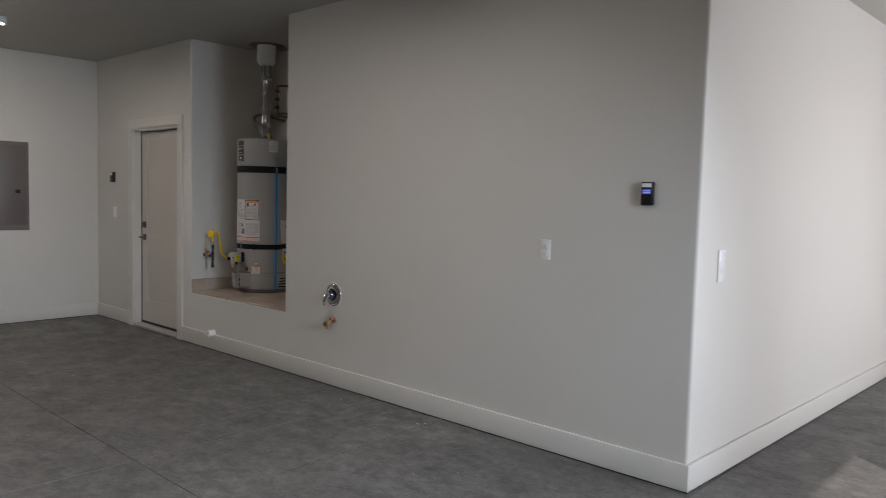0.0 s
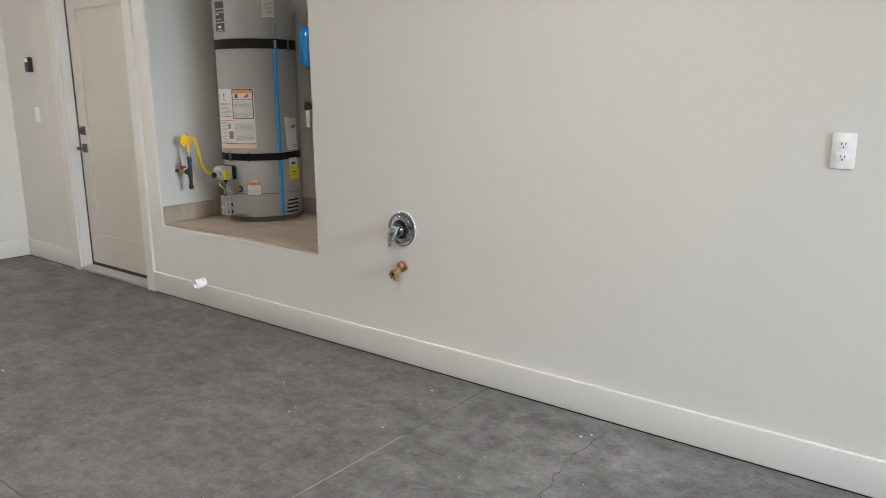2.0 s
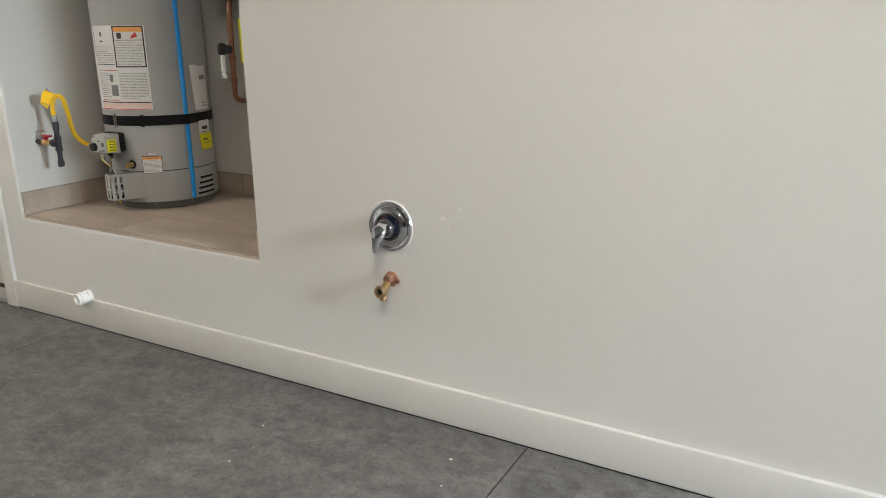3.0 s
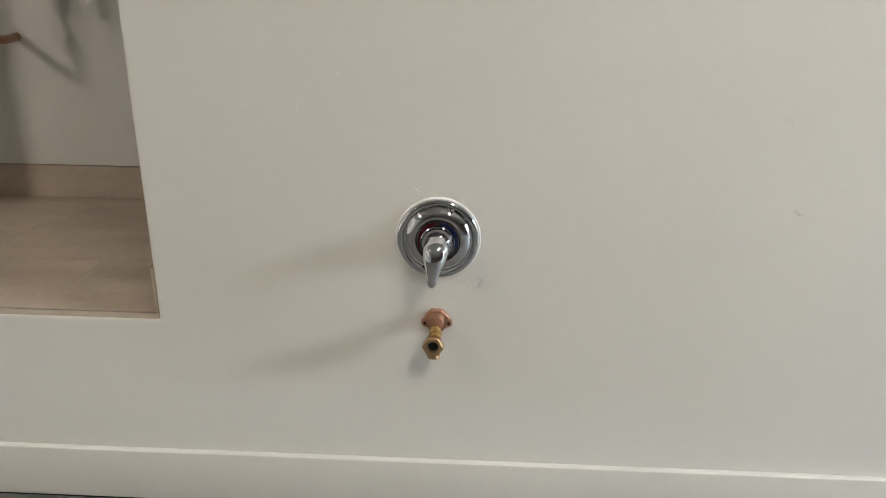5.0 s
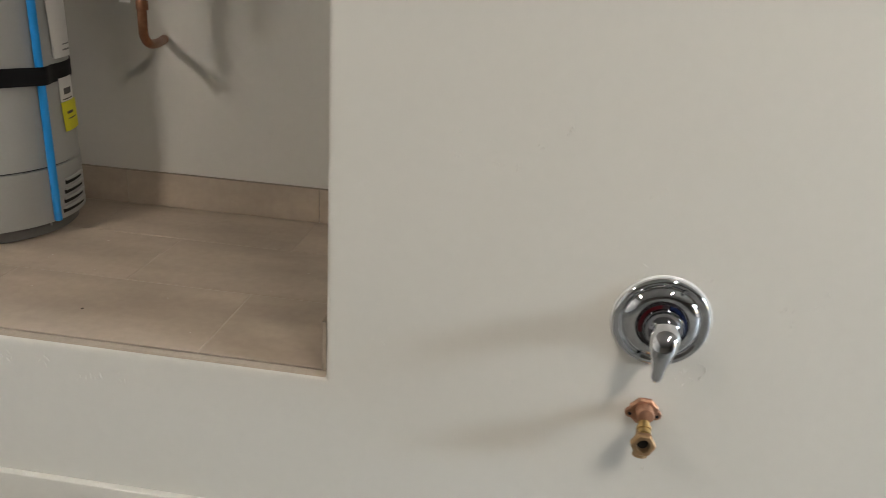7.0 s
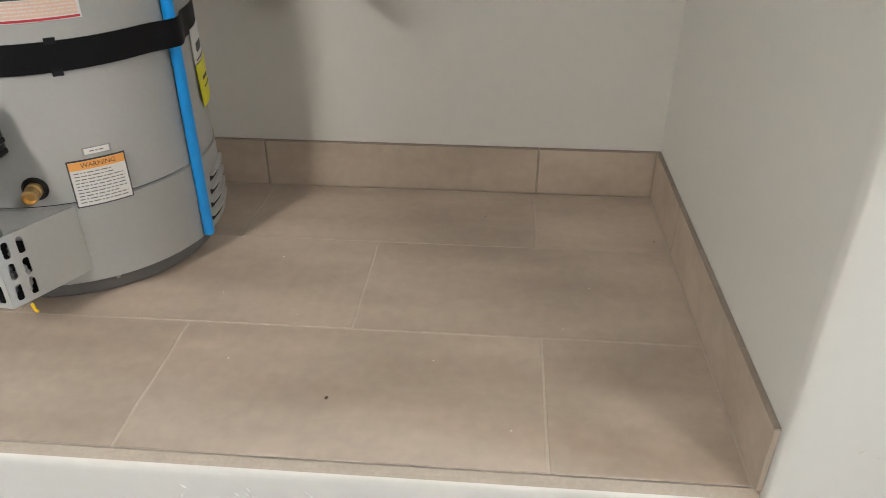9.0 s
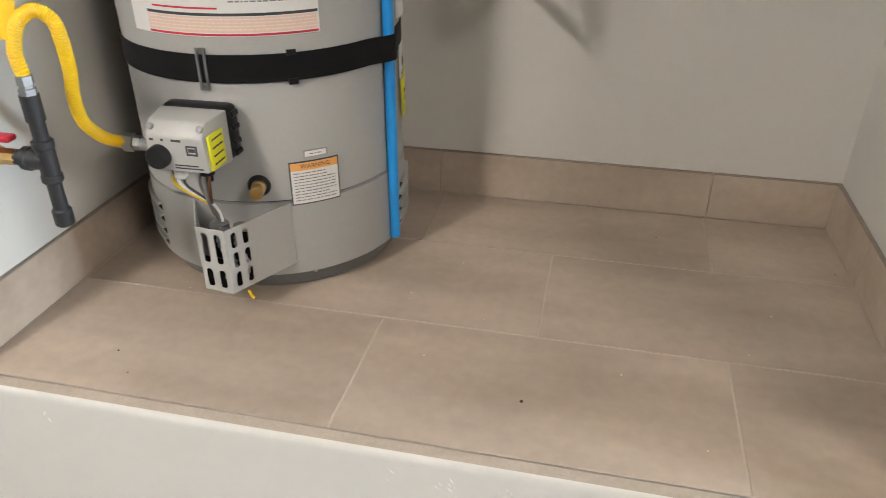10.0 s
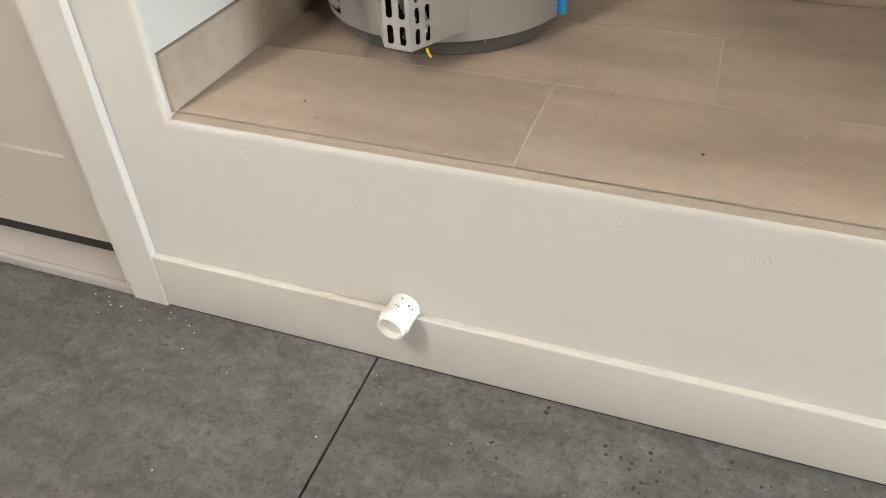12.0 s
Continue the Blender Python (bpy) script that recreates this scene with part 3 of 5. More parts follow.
lathe(bm, ((0.0362, 0.021), (0.036, 0.03), (0.0345, 0.031), (0.0345, 0.034), (0.0315, 0.042), (0.026, 0.05), (0.018, 0.055)), out_y, 40)
part("hub", bm, DARK_CHROME, v, "polished chrome hub, darkened for its dark reflections", 0.7)
# lever: a drop-shaped arm that hangs from the hub and leans outward
bm = bmesh.new()
spine = [((VX, -0.05, VZ + 0.011), 0.021), ((VX - 0.001, -0.066, VZ - 0.001), 0.0268), ((VX - 0.003, -0.077, VZ - 0.019), 0.0235), ((VX - 0.005, -0.083, VZ - 0.037), 0.0162), ((VX - 0.007, -0.086, VZ - 0.053), 0.0118), ((VX - 0.008, -0.087, VZ - 0.067), 0.0105), ((VX - 0.008, -0.087, VZ - 0.075), 0.006)]
rings = []
for i, (c, r) in enumerate(spine):
    d = (Vector(spine[min(i + 1, 6)][0]) - Vector(spine[max(i - 1, 0)][0])).normalized()
    s = Vector((1, 0, 0))
    u = d.cross(s).normalized()
    rings.append([bm.verts.new(Vector(c) + r * math.cos(a) * s + 0.8 * r * math.sin(a) * u) for a in (2 * math.pi * q / 20 for q in range(20))])
for a, b in zip(rings, rings[1:]):
    for q in range(20):
        bm.faces.new((a[q], a[(q + 1) % 20], b[(q + 1) % 20], b[q]))
bm.faces.new(rings[0][::-1])
bm.faces.new(rings[-1])
bmesh.ops.subdivide_edges(bm, edges=bm.edges[:], cuts=1, smooth=0.6)
part("lever", bm, CHROME, v, "polished chrome drop lever", 1.2)
for s in (-1, 1):
    bm = bmesh.new()
    lathe(bm, ((0.004, 0.011), (0.0035, 0.0135)), aim((VX + s * 0.03, -0.0005, VZ + s * 0.066), (0, -1, 0)), 10)
    part("screw", bm, CHROME, v)

TX, TZ0 = 0.636, 0.506
t = thing("hose_bibb", (TX, 0, TZ0), "red brass hose tap with a round knob below the valve", "tap")
out_t = aim((TX, -0.0005, TZ0), (0, -1, 0))
bm = bmesh.new()
lathe(bm, ((0.0285, 0), (0.0285, 0.006), (0.026, 0.0085)), out_t @ Matrix.Rotation(radians(22.5), 4, "Z"), 8)
for s in (-1, 1):
    lathe(bm, ((0.0105, 0), (0.0105, 0.006), (0.009, 0.0078)), aim((TX + s * 0.0235, -0.0005, TZ0 - 0.005), (0, -1, 0)), 16)
part("flange", bm, BRONZE, t, "red brass wall flange", 0.4)
for s in (-1, 1):
    bm = bmesh.new()
    lathe(bm, ((0.0036, 0.0078), (0.003, 0.0095)), aim((TX + s * 0.0255, -0.0005, TZ0 - 0.006), (0, -1, 0)), 10)
    part("screw_hole", bm, DARK, t)
bm = bmesh.new()
lathe(bm, ((0.0165, 0.006), (0.0165, 0.028), (0.014, 0.032), (0.006, 0.0335)), aim((TX, -0.0005, TZ0 + 0.004), (0, -1, 0.05)), 24)
part("tap_body", bm, BRONZE, t, "rounded red brass body")
bm = bmesh.new()
lathe(bm, ((0.0125, 0.0), (0.0125, 0.03), (0.0138, 0.031), (0.0138, 0.034), (0.0125, 0.035), (0.0138, 0.039), (0.0138, 0.042), (0.0125, 0.043), (0.0138, 0.047), (0.0138, 0.05), (0.012, 0.051), (0.0095, 0.044)), aim((TX - 0.003, -0.044, TZ0 - 0.016), (0, -0.2, -1)), 24)
part("spout", bm, BROWN_BRASS, t, "threaded red brass outlet")
bm = bmesh.new()
lathe(bm, ((0.011, 0.0), (0.011, 0.014), (0.0135, 0.015), (0.0135, 0.02), (0.0108, 0.021), (0.0108, 0.024), (0.013, 0.025), (0.013, 0.03), (0.0105, 0.031), (0.0105, 0.042)), aim((TX - 0.001, -0.024, TZ0 - 0.006), (0, -0.86, -0.5)), 20)
part("bonnet", bm, BRASS, t, "bright brass packing nut")
bm = bmesh.new()
steps = 48
prof = ((0.007, 0.0), (0.0185, 0.0), (0.0215, 0.003), (0.0215, 0.013), (0.0185, 0.0165), (0.0125, 0.0165), (0.0112, 0.013), (0.0108, 0.003))
m = aim((TX - 0.004, -0.062, TZ0 - 0.030), (0, -0.97, 0.1))
rings = []
for r, z in prof:
    row = []
    for i in range(steps):
        a = 2 * math.pi * i / steps
        lobe = 1 + (0.05 * math.cos(6 * a) if r > 0.018 else 0)
        row.append(bm.verts.new(m @ Vector((r * lobe * math.cos(a), r * lobe * math.sin(a), z))))
    rings.append(row)
for a, b in zip(rings, rings[1:]):
    for i in range(steps):
        bm.faces.new((a[i], a[(i + 1) % steps], b[(i + 1) % steps], b[i]))
bm.faces.new(rings[-1])
bm.faces.new(rings[0][::-1])
knob = part("knob", bm, BROWN_BRASS, t, "fluted red brass hand knob")
bm = bmesh.new()
lathe(bm, ((0.0105, 0.0034), (0.0103, 0.0044)), m, 20)
part("socket", bm, DARK, knob, "black disc for the shaded open socket")

# ---- drain stub through the baseboard ----
d = thing("pvc_stub", (-1.068, 0, 0.16), "short white PVC pipe stub with a coupling at the baseboard", "pipe")
axis = aim((-1.063, -0.002, 0.158), (-0.1, -1, -0.06))
bm = bmesh.new()
lathe(bm, ((0.0285, 0.0), (0.0295, 0.002), (0.0295, 0.04), (0.0305, 0.0415), (0.031, 0.05), (0.0295, 0.0535), (0.027, 0.054)), axis, 40)
part("coupling", bm, PVC, d)
bm = bmesh.new()
lathe(bm, ((0.0268, 0.053), (0.0268, 0.0665), (0.0258, 0.068), (0.0232, 0.068), (0.0224, 0.067), (0.0222, 0.046)), axis, 40, caps=False)
part("rim", bm, PVC, d)
bm = bmesh.new()
lathe(bm, ((0.001, 0.0462), (0.0221, 0.0468)), axis, 24)
part("bore", bm, PVC, d)
bm = bmesh.new()
for turn, along, size in ((-70, 0.05, 0.0045), (-62, 0.047, 0.0035), (-82, 0.051, 0.004), (-52, 0.05, 0.003), (-20, 0.004, 0.004), (-35, 0.004, 0.003)):
    q = axis.to_3x3() @ Vector((math.cos(radians(-turn)), math.sin(radians(turn)), 0))
    lathe(bm, ((size * 0.5, -size), (size, 0.0), (size * 0.6, size * 0.8)), aim(axis @ Vector((0, 0, along)) + q * 0.0295, q), 8)
part("glue_drip_specks", bm, PVC, d, "hardened glue drips", 1.2)
bm = bmesh.new()
for turn, along, wide in ((88, 0.012, 0.0022), (96, 0.031, 0.0014), (84, 0.033, 0.0018), (52, 0.02, 0.0026), (40, 0.0215, 0.0015), (33, 0.02, 0.002), (20, 0.012, 0.0012)):
    q = axis.to_3x3() @ Vector((math.cos(radians(turn)), math.sin(radians(turn)), 0))
    lathe(bm, ((wide, 0.0), (wide * 0.7, 0.0005)), aim(axis @ Vector((0, 0, along)) + q * 0.0294, q), 6)
part("glue_specks", bm, INK, d)

# ---- water heater ----
HX, HY, HR = -1.18, 0.605, 0.262


def on_tank(a, r, z):
    return Vector((HX + r * math.cos(radians(a)), HY + r * math.sin(radians(a)), z))


def wrap(bm, a0, a1, z0, z1, r, thick=0.0012, lean=0.0):
    """A thin plate bent round the tank between two angles and heights."""
    k = max(2, int(abs(a1 - a0) / 3))
    ring = []
    for i in range(k + 1):
        a = a0 + (a1 - a0) * i / k
        ring.append([bm.verts.new(on_tank(a + s * lean, q, z)) for q, z, s in ((r, z0, 0), (r, z1, 1), (r + thick, z1, 1), (r + thick, z0, 0))])
    for a, b in zip(ring, ring[1:]):
        for q in range(4):
            bm.faces.new((a[q], b[q], b[(q + 1) % 4], a[(q + 1) % 4]))
    bm.faces.new(ring[0])
    bm.faces.new(ring[-1][::-1])
    return bm


def text_rows(a0, a1, z0, z1, rows, r, rng, ragged=True):
    """Rows of print too small to read, as thin bars of word length."""
    bm = bmesh.new()
    step = (z1 - z0) / rows
    for i in range(rows):
        z = z1 - (i + 0.5) * step
        a = a0
        stop = a1 - (rng.uniform(0, 0.3) * (a1 - a0) if ragged and rng.random() < 0.35 else 0)
        while a < stop:
            w = min(rng.uniform(0.6, 2.6), stop - a)
            wrap(bm, a, a + w, z - step * 0.15, z + step * 0.15, r, 0.0003)
            a += w + 0.45
    return bm


def bent_text(text, a, z, size, r, mat, parent):
    bm = lettering(text, size)
    for v in bm.verts:
        v.co = on_tank(a + math.degrees(v.co.x / r), r, z + v.co.y)
    return part("letters", bm, mat, parent, "", 0)


def water_heater():
    rng = random.Random(5)
    h = thing("water_heater", (HX, HY, TANK_Z), "tall grey gas water heater strapped upright on the tiled platform", "water heater")
    base = Matrix.Translation((HX, HY, 0))
    bm = bmesh.new()
    lathe(bm, ((0.24, TANK_Z), (0.244, TANK_Z + 0.004), (0.244, 0.535)), base, 72)
    ring = part("base_ring", bm, RING, h, "grey steel base ring, darkened for its shade under the skirt")
    for a in (-54, -12, -130, 60):
        bm = bmesh.new()
        lathe(bm, ((0.004, 0), (0.003, 0.003)), aim(on_tank(a, 0.244, 0.518), on_tank(a, 1, 0) - on_tank(a, 0, 0)), 8)
        part("screw", bm, STEEL, ring)
    bm = bmesh.new()
    lathe(bm, ((HR + 0.0015, 0.53), (HR + 0.003, 0.531), (HR + 0.003, 0.682), (HR - 0.005, 0.6835)), base, 96)
    skirt = part("base_skirt", bm, TANK, h)
    bm = bmesh.new()
    lathe(bm, ((HR - 0.005, 0.6865), (HR + 0.001, 0.6872), (HR + 0.001, 0.69), (HR, 0.6915), (HR, 1.694)), base, 96)
    part("jacket", bm, TANK, h, "grey enamelled steel jacket")
    bm = bmesh.new()
    lathe(bm, ((HR + 0.001, 1.692), (HR + 0.0035, 1.694), (HR + 0.0035, 1.93), (HR + 0.0015, 1.94), (HR - 0.005, 1.946), (HR - 0.02, 1.9475), (0.12, 1.953)), base, 96)
    part("top_cap", bm, TANK, h)
    bm = bmesh.new()
    lathe(bm, ((HR - 0.006, 0.678), (HR - 0.0045, 0.679), (HR - 0.0045, 0.692), (HR - 0.006, 0.693)), base, 96)
    part("seam", bm, DARK, h, "dark ring painting the shadow line under the jacket")
    # seismic straps with buckles
    for z0, z1, buck in ((0.908, 0.955, -88), (1.627, 1.688, 14)):
        bm = bmesh.new()
        for i in range(120):
            a = -180 + 3 * i
            swell = 0.0215 * math.exp(-((a + 12) / 7.0) ** 2)
            a2 = a + 3
            swell2 = 0.0215 * math.exp(-((a2 + 12) / 7.0) ** 2)
            q = [bm.verts.new(on_tank(a, HR + 0.001 + swell, z0)), bm.verts.new(on_tank(a2, HR + 0.001 + swell2, z0)), bm.verts.new(on_tank(a2, HR + 0.001 + swell2, z1)), bm.verts.new(on_tank(a, HR + 0.001 + swell, z1))]
            w = [bm.verts.new(v.co + (v.co - Vector((HX, HY, v.co.z))).normalized() * 0.0025) for v in q]
            bm.faces.new(w)
            bm.faces.new(q[::-1])
            bm.faces.new((q[0], q[1], w[1], w[0]))
            bm.faces.new((q[3], w[3], w[2], q[2]))
        bmesh.ops.remove_doubles(bm, verts=bm.verts, dist=0.0002)
        s = part("strap", bm, STRAP, h, "black steel seismic strap", 0.9)
        bm = bmesh.new()
        for b0, b1, c0, c1 in ((buck - 2.2, buck - 1.2, z0 - 0.012, z1 + 0.012), (buck + 0.6, buck + 1.6, z0 - 0.012, z1 + 0.012), (buck - 2.2, buck + 1.6, z0 - 0.012, z0 - 0.006), (buck - 2.2, buck + 1.6, z1 + 0.006, z1 + 0.012)):
            wrap(bm, b0, b1, c0, c1, HR + 0.0038, 0.003)
        part("buckle", bm, STEEL, s, "galvanised buckle")
        bm = bmesh.new()
        wrap(bm, buck + 30, buck + 33.5, z0 - 0.006, z0 + 0.004, HR + 0.003, 0.003)
        part("keeper", bm, BLACK, s)
        bm = bmesh.new()
        wrap(bm, buck + 30, buck + 33.5, z1 - 0.004, z1 + 0.006, HR + 0.003, 0.003)
        part("keeper", bm, BLACK, s)
    # relief valve and its blue discharge tube
    bm = bmesh.new()
    tube(bm, [on_tank(-12.0, HR + 0.0115, z) for z in (0.536, 0.8, 1.1, 1.4, 1.63)], 0.0105, 14, 0, 4)
    part("discharge_tube", bm, BLUE, h, "bright blue plastic tube under the straps")
    bm = bmesh.new()
    d = on_tank(-13, 1, 0) - on_tank(-13, 0, 0)
    lathe(bm, ((0.016, 0), (0.016, 0.03), (0.011, 0.034)), aim(on_tank(-13, HR, 1.765), d), 18)
    lathe(bm, ((0.012, 0), (0.012, 0.05), (0.0145, 0.052), (0.0145, 0.075), (0.01, 0.08), (0.01, 0.1)), aim(on_tank(-13, HR + 0.022, 1.692), (0, 0, 1)), 18)
    lathe(bm, ((0.013, 0.0), (0.013, 0.05)), aim(on_tank(-12.2, HR + 0.013, 1.63), (0.02, 0, 1)), 16)
    rv = part("relief_valve", bm, STEEL, h, "silver relief valve")
    bm = bmesh.new()
    tube(bm, [on_tank(-13, HR + 0.022, 1.79), on_tank(-10, HR + 0.03, 1.80), on_tank(-5, HR + 0.034, 1.792)], 0.0025, 8)
    part("lever", bm, STEEL, rv)
    # control label and white label on the cap
    bm = bmesh.new()
    wrap(bm, -103, -80.5, 1.728, 1.93, HR + 0.0038)
    lab = part("rating_label", bm, STEEL, h, "silver-edged black label")
    bm = bmesh.new()
    for z0, z1 in ((1.736, 1.788), (1.797, 1.85), (1.858, 1.872), (1.88, 1.922)):
        wrap(bm, -101.5, -82, z0, z1, HR + 0.0051, 0.0006)
    part("black_print", bm, INK, lab)
    bm = bmesh.new()
    wrap(bm, -98, -86, 1.742, 1.746, HR + 0.0058, 0.0003)
    wrap(bm, -96, -89, 1.757, 1.772, HR + 0.0058, 0.0003)
    wrap(bm, -99, -87, 1.81, 1.814, HR + 0.0058, 0.0003)
    wrap(bm, -99, -92, 1.84, 1.845, HR + 0.0058, 0.0003)
    part("white_print", bm, PAPER, lab)
    bm = bmesh.new()
    wrap(bm, -27, -9.5, 1.822, 1.925, HR + 0.0038)
    lab = part("data_label", bm, PAPER, h, "white data label")
    part("print", text_rows(-26, -11, 1.83, 1.918, 11, HR + 0.0051, rng), GREY_INK, lab)
    # large instruction label
    bm = bmesh.new()
    wrap(bm, -118, -44.5, 0.984, 1.374, HR)
    lab = part("instruction_label", bm, PAPER, h, "large white instruction label with an orange warning box")
    R1 = HR + 0.0013
    bm = bmesh.new()
    for a0, a1, z0, z1 in ((-78, -45.5, 1.366, 1.372), (-78, -45.5, 1.183, 1.189), (-78, -76.6, 1.187, 1.367), (-46.9, -45.5, 1.187, 1.367), (-77, -46.5, 1.306, 1.309), (-109, -45, 1.017, 1.0215), (-111, -79.5, 1.195, 1.198), (-111.6, -110.8, 1.23, 1.372)):
        wrap(bm, a0, a1, z0, z1, R1, 0.0004)
    part("black_rule_print", bm, INK, lab)
    bm = bmesh.new()
    wrap(bm, -77, -46.5, 1.345, 1.367, R1, 0.0003)
    part("orange_header", bm, ORANGE, lab)
    bm = bmesh.new()
    wrap(bm, -59, -55, 1.316, 1.321, R1, 0.0004)
    wrap(bm, -57.5, -52, 1.321, 1.332, R1, 0.0004)
    wrap(bm, -55, -52.5, 1.332, 1.341, R1, 0.0004)
    wrap(bm, -109, -83, 0.9855, 0.989, R1, 0.0004)
    wrap(bm, -83, -45, 0.9855, 0.989, R1, 0.0004)
    wrap(bm, -106, -80, 1.0275, 1.0305, R1, 0.0004)
    wrap(bm, -108, -77, 1.168, 1.171, R1, 0.0004)
    part("red_print", bm, RED_INK, lab)
    bm = bmesh.new()
    wrap(bm, -73, -68, 1.314, 1.341, R1, 0.0004)
    wrap(bm, -98, -92.5, 1.30, 1.306, R1, 0.0004)
    wrap(bm, -96.5, -94, 1.325, 1.345, R1, 0.0004)
    part("pictograms", bm, INK, lab)
    bm = bmesh.new()
    wrap(bm, -109, -45.5, 0.991, 1.0155, R1, 0.0002)
    part("peach_band", bm, PINK, lab)
    part("print", text_rows(-108, -46, 0.993, 1.0145, 4, R1 + 0.0003, rng, False), PAPER, lab)
    for args in ((-75.5, -48, 1.192, 1.30, 15), (-109, -80, 1.20, 1.285, 10), (-76, -46.5, 1.036, 1.158, 17), (-107, -90, 1.04, 1.16, 13)):
        part("print", text_rows(*args, R1, rng), GREY_INK, lab)
    bm = bmesh.new()
    wrap(bm, -88, -79, 1.05, 1.10, R1, 0.0003)
    wrap(bm, -89, -84, 1.115, 1.15, R1, 0.0003)
    part("diagram", bm, GREY_INK, lab)
    # warning sticker and small plate
    bm = bmesh.new()
    wrap(bm, -61.6, -41.6, 0.676, 0.7605, HR + 0.0035)
    lab = part("warning_sticker", bm, INK, h, "white warning sticker with an orange heading")
    bm = bmesh.new()
    wrap(bm, -61.1, -42.1, 0.6785, 0.758, HR + 0.0042, 0.001)
    part("sheet", bm, PAPER, lab)
    bm = bmesh.new()
    wrap(bm, -61.1, -42.1, 0.7435, 0.758, HR + 0.0053, 0.0003)
    part("heading_band", bm, ORANGE, lab)
    bent_text("WARNING", -51.2, 0.7508, 0.0115, HR + 0.0059, INK, lab)
    part("print", text_rows(-60, -43.2, 0.682, 0.741, 10, HR + 0.0053, rng), GREY_INK, lab)
    bm = bmesh.new()
    wrap(bm, -55.5, -45.5, 0.765, 0.779, HR)
    plate = part("small_plate", bm, STEEL, h, "small pale stamped plate")
    bm = bmesh.new()
    wrap(bm, -54.8, -46.2, 0.767, 0.777, HR + 0.0012, 0.0004)
    part("sheet", bm, PAPER, plate)
    part("print", text_rows(-53, -48, 0.769, 0.775, 1, HR + 0.0017, rng), GREY_INK, plate)
    # drain cock
    bm = bmesh.new()
    dd = on_tank(-73.5, 1, 0) - on_tank(-73.5, 0, 0)
    lathe(bm, ((0.02, 0.0), (0.021, 0.002), (0.017, 0.006)), aim(on_tank(-73.5, HR, 0.72), dd), 20)
    part("drain_bezel", bm, BLACK, h)
    bm = bmesh.new()
    m = aim(on_tank(-73.5, HR, 0.72), dd)
    lathe(bm, ((0.0135, 0.004), (0.0135, 0.014), (0.0105, 0.016), (0.0105, 0.02), (0.0125, 0.021), (0.0125, 0.038), (0.0095, 0.039), (0.0085, 0.03), (0.004, 0.029)), m, 24)
    part("drain_cock", bm, BRASS, h, "brass drain cock")
    # louvres low on both sides
    for a0, a1 in ((-5.5, 21), (-154, -128)):
        bm = bmesh.new()
        for i in range(4):
            z = 0.545 + 0.026 * i
            wrap(bm, a0 + 1.5 * i * (1 if a0 > -90 else 0), a1, z, z + 0.0115, HR + 0.0032, 0.0006)
        lou = part("louvre_slots", bm, DARK, skirt, "black strips for the shaded air slots")
        for i in range(4):
            bm = bmesh.new()
            z = 0.5575 + 0.026 * i
            wrap(bm, a0 + 1.5 * i * (1 if a0 > -90 else 0), a1, z, z + 0.006, HR + 0.0035, 0.007)
            part("louvre_lip", bm, TANK_LIGHT, skirt)
    # manual in its clear sleeve, and the yellow guide tag
    bm = bmesh.new()
    wrap(bm, 2, 24, 0.968, 1.18, HR + 0.002, 0.006, -1.5)
    man = part("manual", bm, PAPER, h, "folded white manual taped to the tank")
    bm = bmesh.new()
    wrap(bm, 0.0, 9, 1.0, 1.188, HR + 0.009, 0.002, -2.5)
    part("loose_leaf", bm, PAPER, man)
    bm = bmesh.new()
    wrap(bm, 10.5, 20, 1.115, 1.135, HR + 0.0085, 0.0005)
    wrap(bm, 11, 22, 0.985, 0.989, HR + 0.0085, 0.0005)
    wrap(bm, 11, 22, 1.0, 1.003, HR + 0.0085, 0.0005)
    part("print", bm, GREY_INK, man)
    bm = bmesh.new()
    wrap(bm, 4, 22, 0.85, 0.914, HR + 0.003, 0.002)
    tag = part("hang_tag", bm, PAPER, h, "white and lime hang tag under the strap")
    bm = bmesh.new()
    wrap(bm, 5, 26, 0.768, 0.8495, HR + 0.006, 0.002, -2)
    part("lime_half", bm, LIME, tag)
    bm = bmesh.new()
    wrap(bm, 8, 18, 0.868, 0.885, HR + 0.0052, 0.0004)
    wrap(bm, 6, 19, 0.854, 0.857, HR + 0.0052, 0.0004)
    wrap(bm, 8, 16, 0.815, 0.822, HR + 0.0083, 0.0004)
    wrap(bm, 9, 20, 0.80, 0.803, HR + 0.0083, 0.0004)
    part("print", bm, INK, tag)
    # burner cover: a folded sheet box with slots that juts out at the foot
    corners = [on_tank(-102, HR + 0.004, 0), Vector((-1.18, 0.248, 0)), Vector((-1.125, 0.242, 0)), on_tank(-62.5, HR + 0.004, 0)]
    z0, z1 = 0.556, 0.682
    cover = part("burner_cover", panel_strip(corners, z0, z1), TANK_LIGHT, h, "slotted sheet-metal burner cover")
    bm = bmesh.new()
    vs = [bm.verts.new(Vector((c.x, c.y, z0 + 0.006))) for c in corners]
    bm.faces.new(vs)
    vs2 = [bm.verts.new(Vector((c.x, c.y, z0 + 0.004))) for c in corners]
    bm.faces.new(vs2[::-1])
    for i in range(4):
        bm.faces.new((vs[i], vs[(i + 1) % 4], vs2[(i + 1) % 4], vs2[i]))
    part("cover_floor", bm, DARK, cover)
    bm = bmesh.new()
    wrap(bm, -98, -66, z0 + 0.008, z0 + 0.07, HR + 0.0032, 0.001)
    part("burner_opening", bm, DARK, cover, "black sheet for the shaded burner opening")
    for x, y in ((-1.135, 0.262), (-1.115, 0.27), (-1.15, 0.272)):
        bm = bmesh.new()
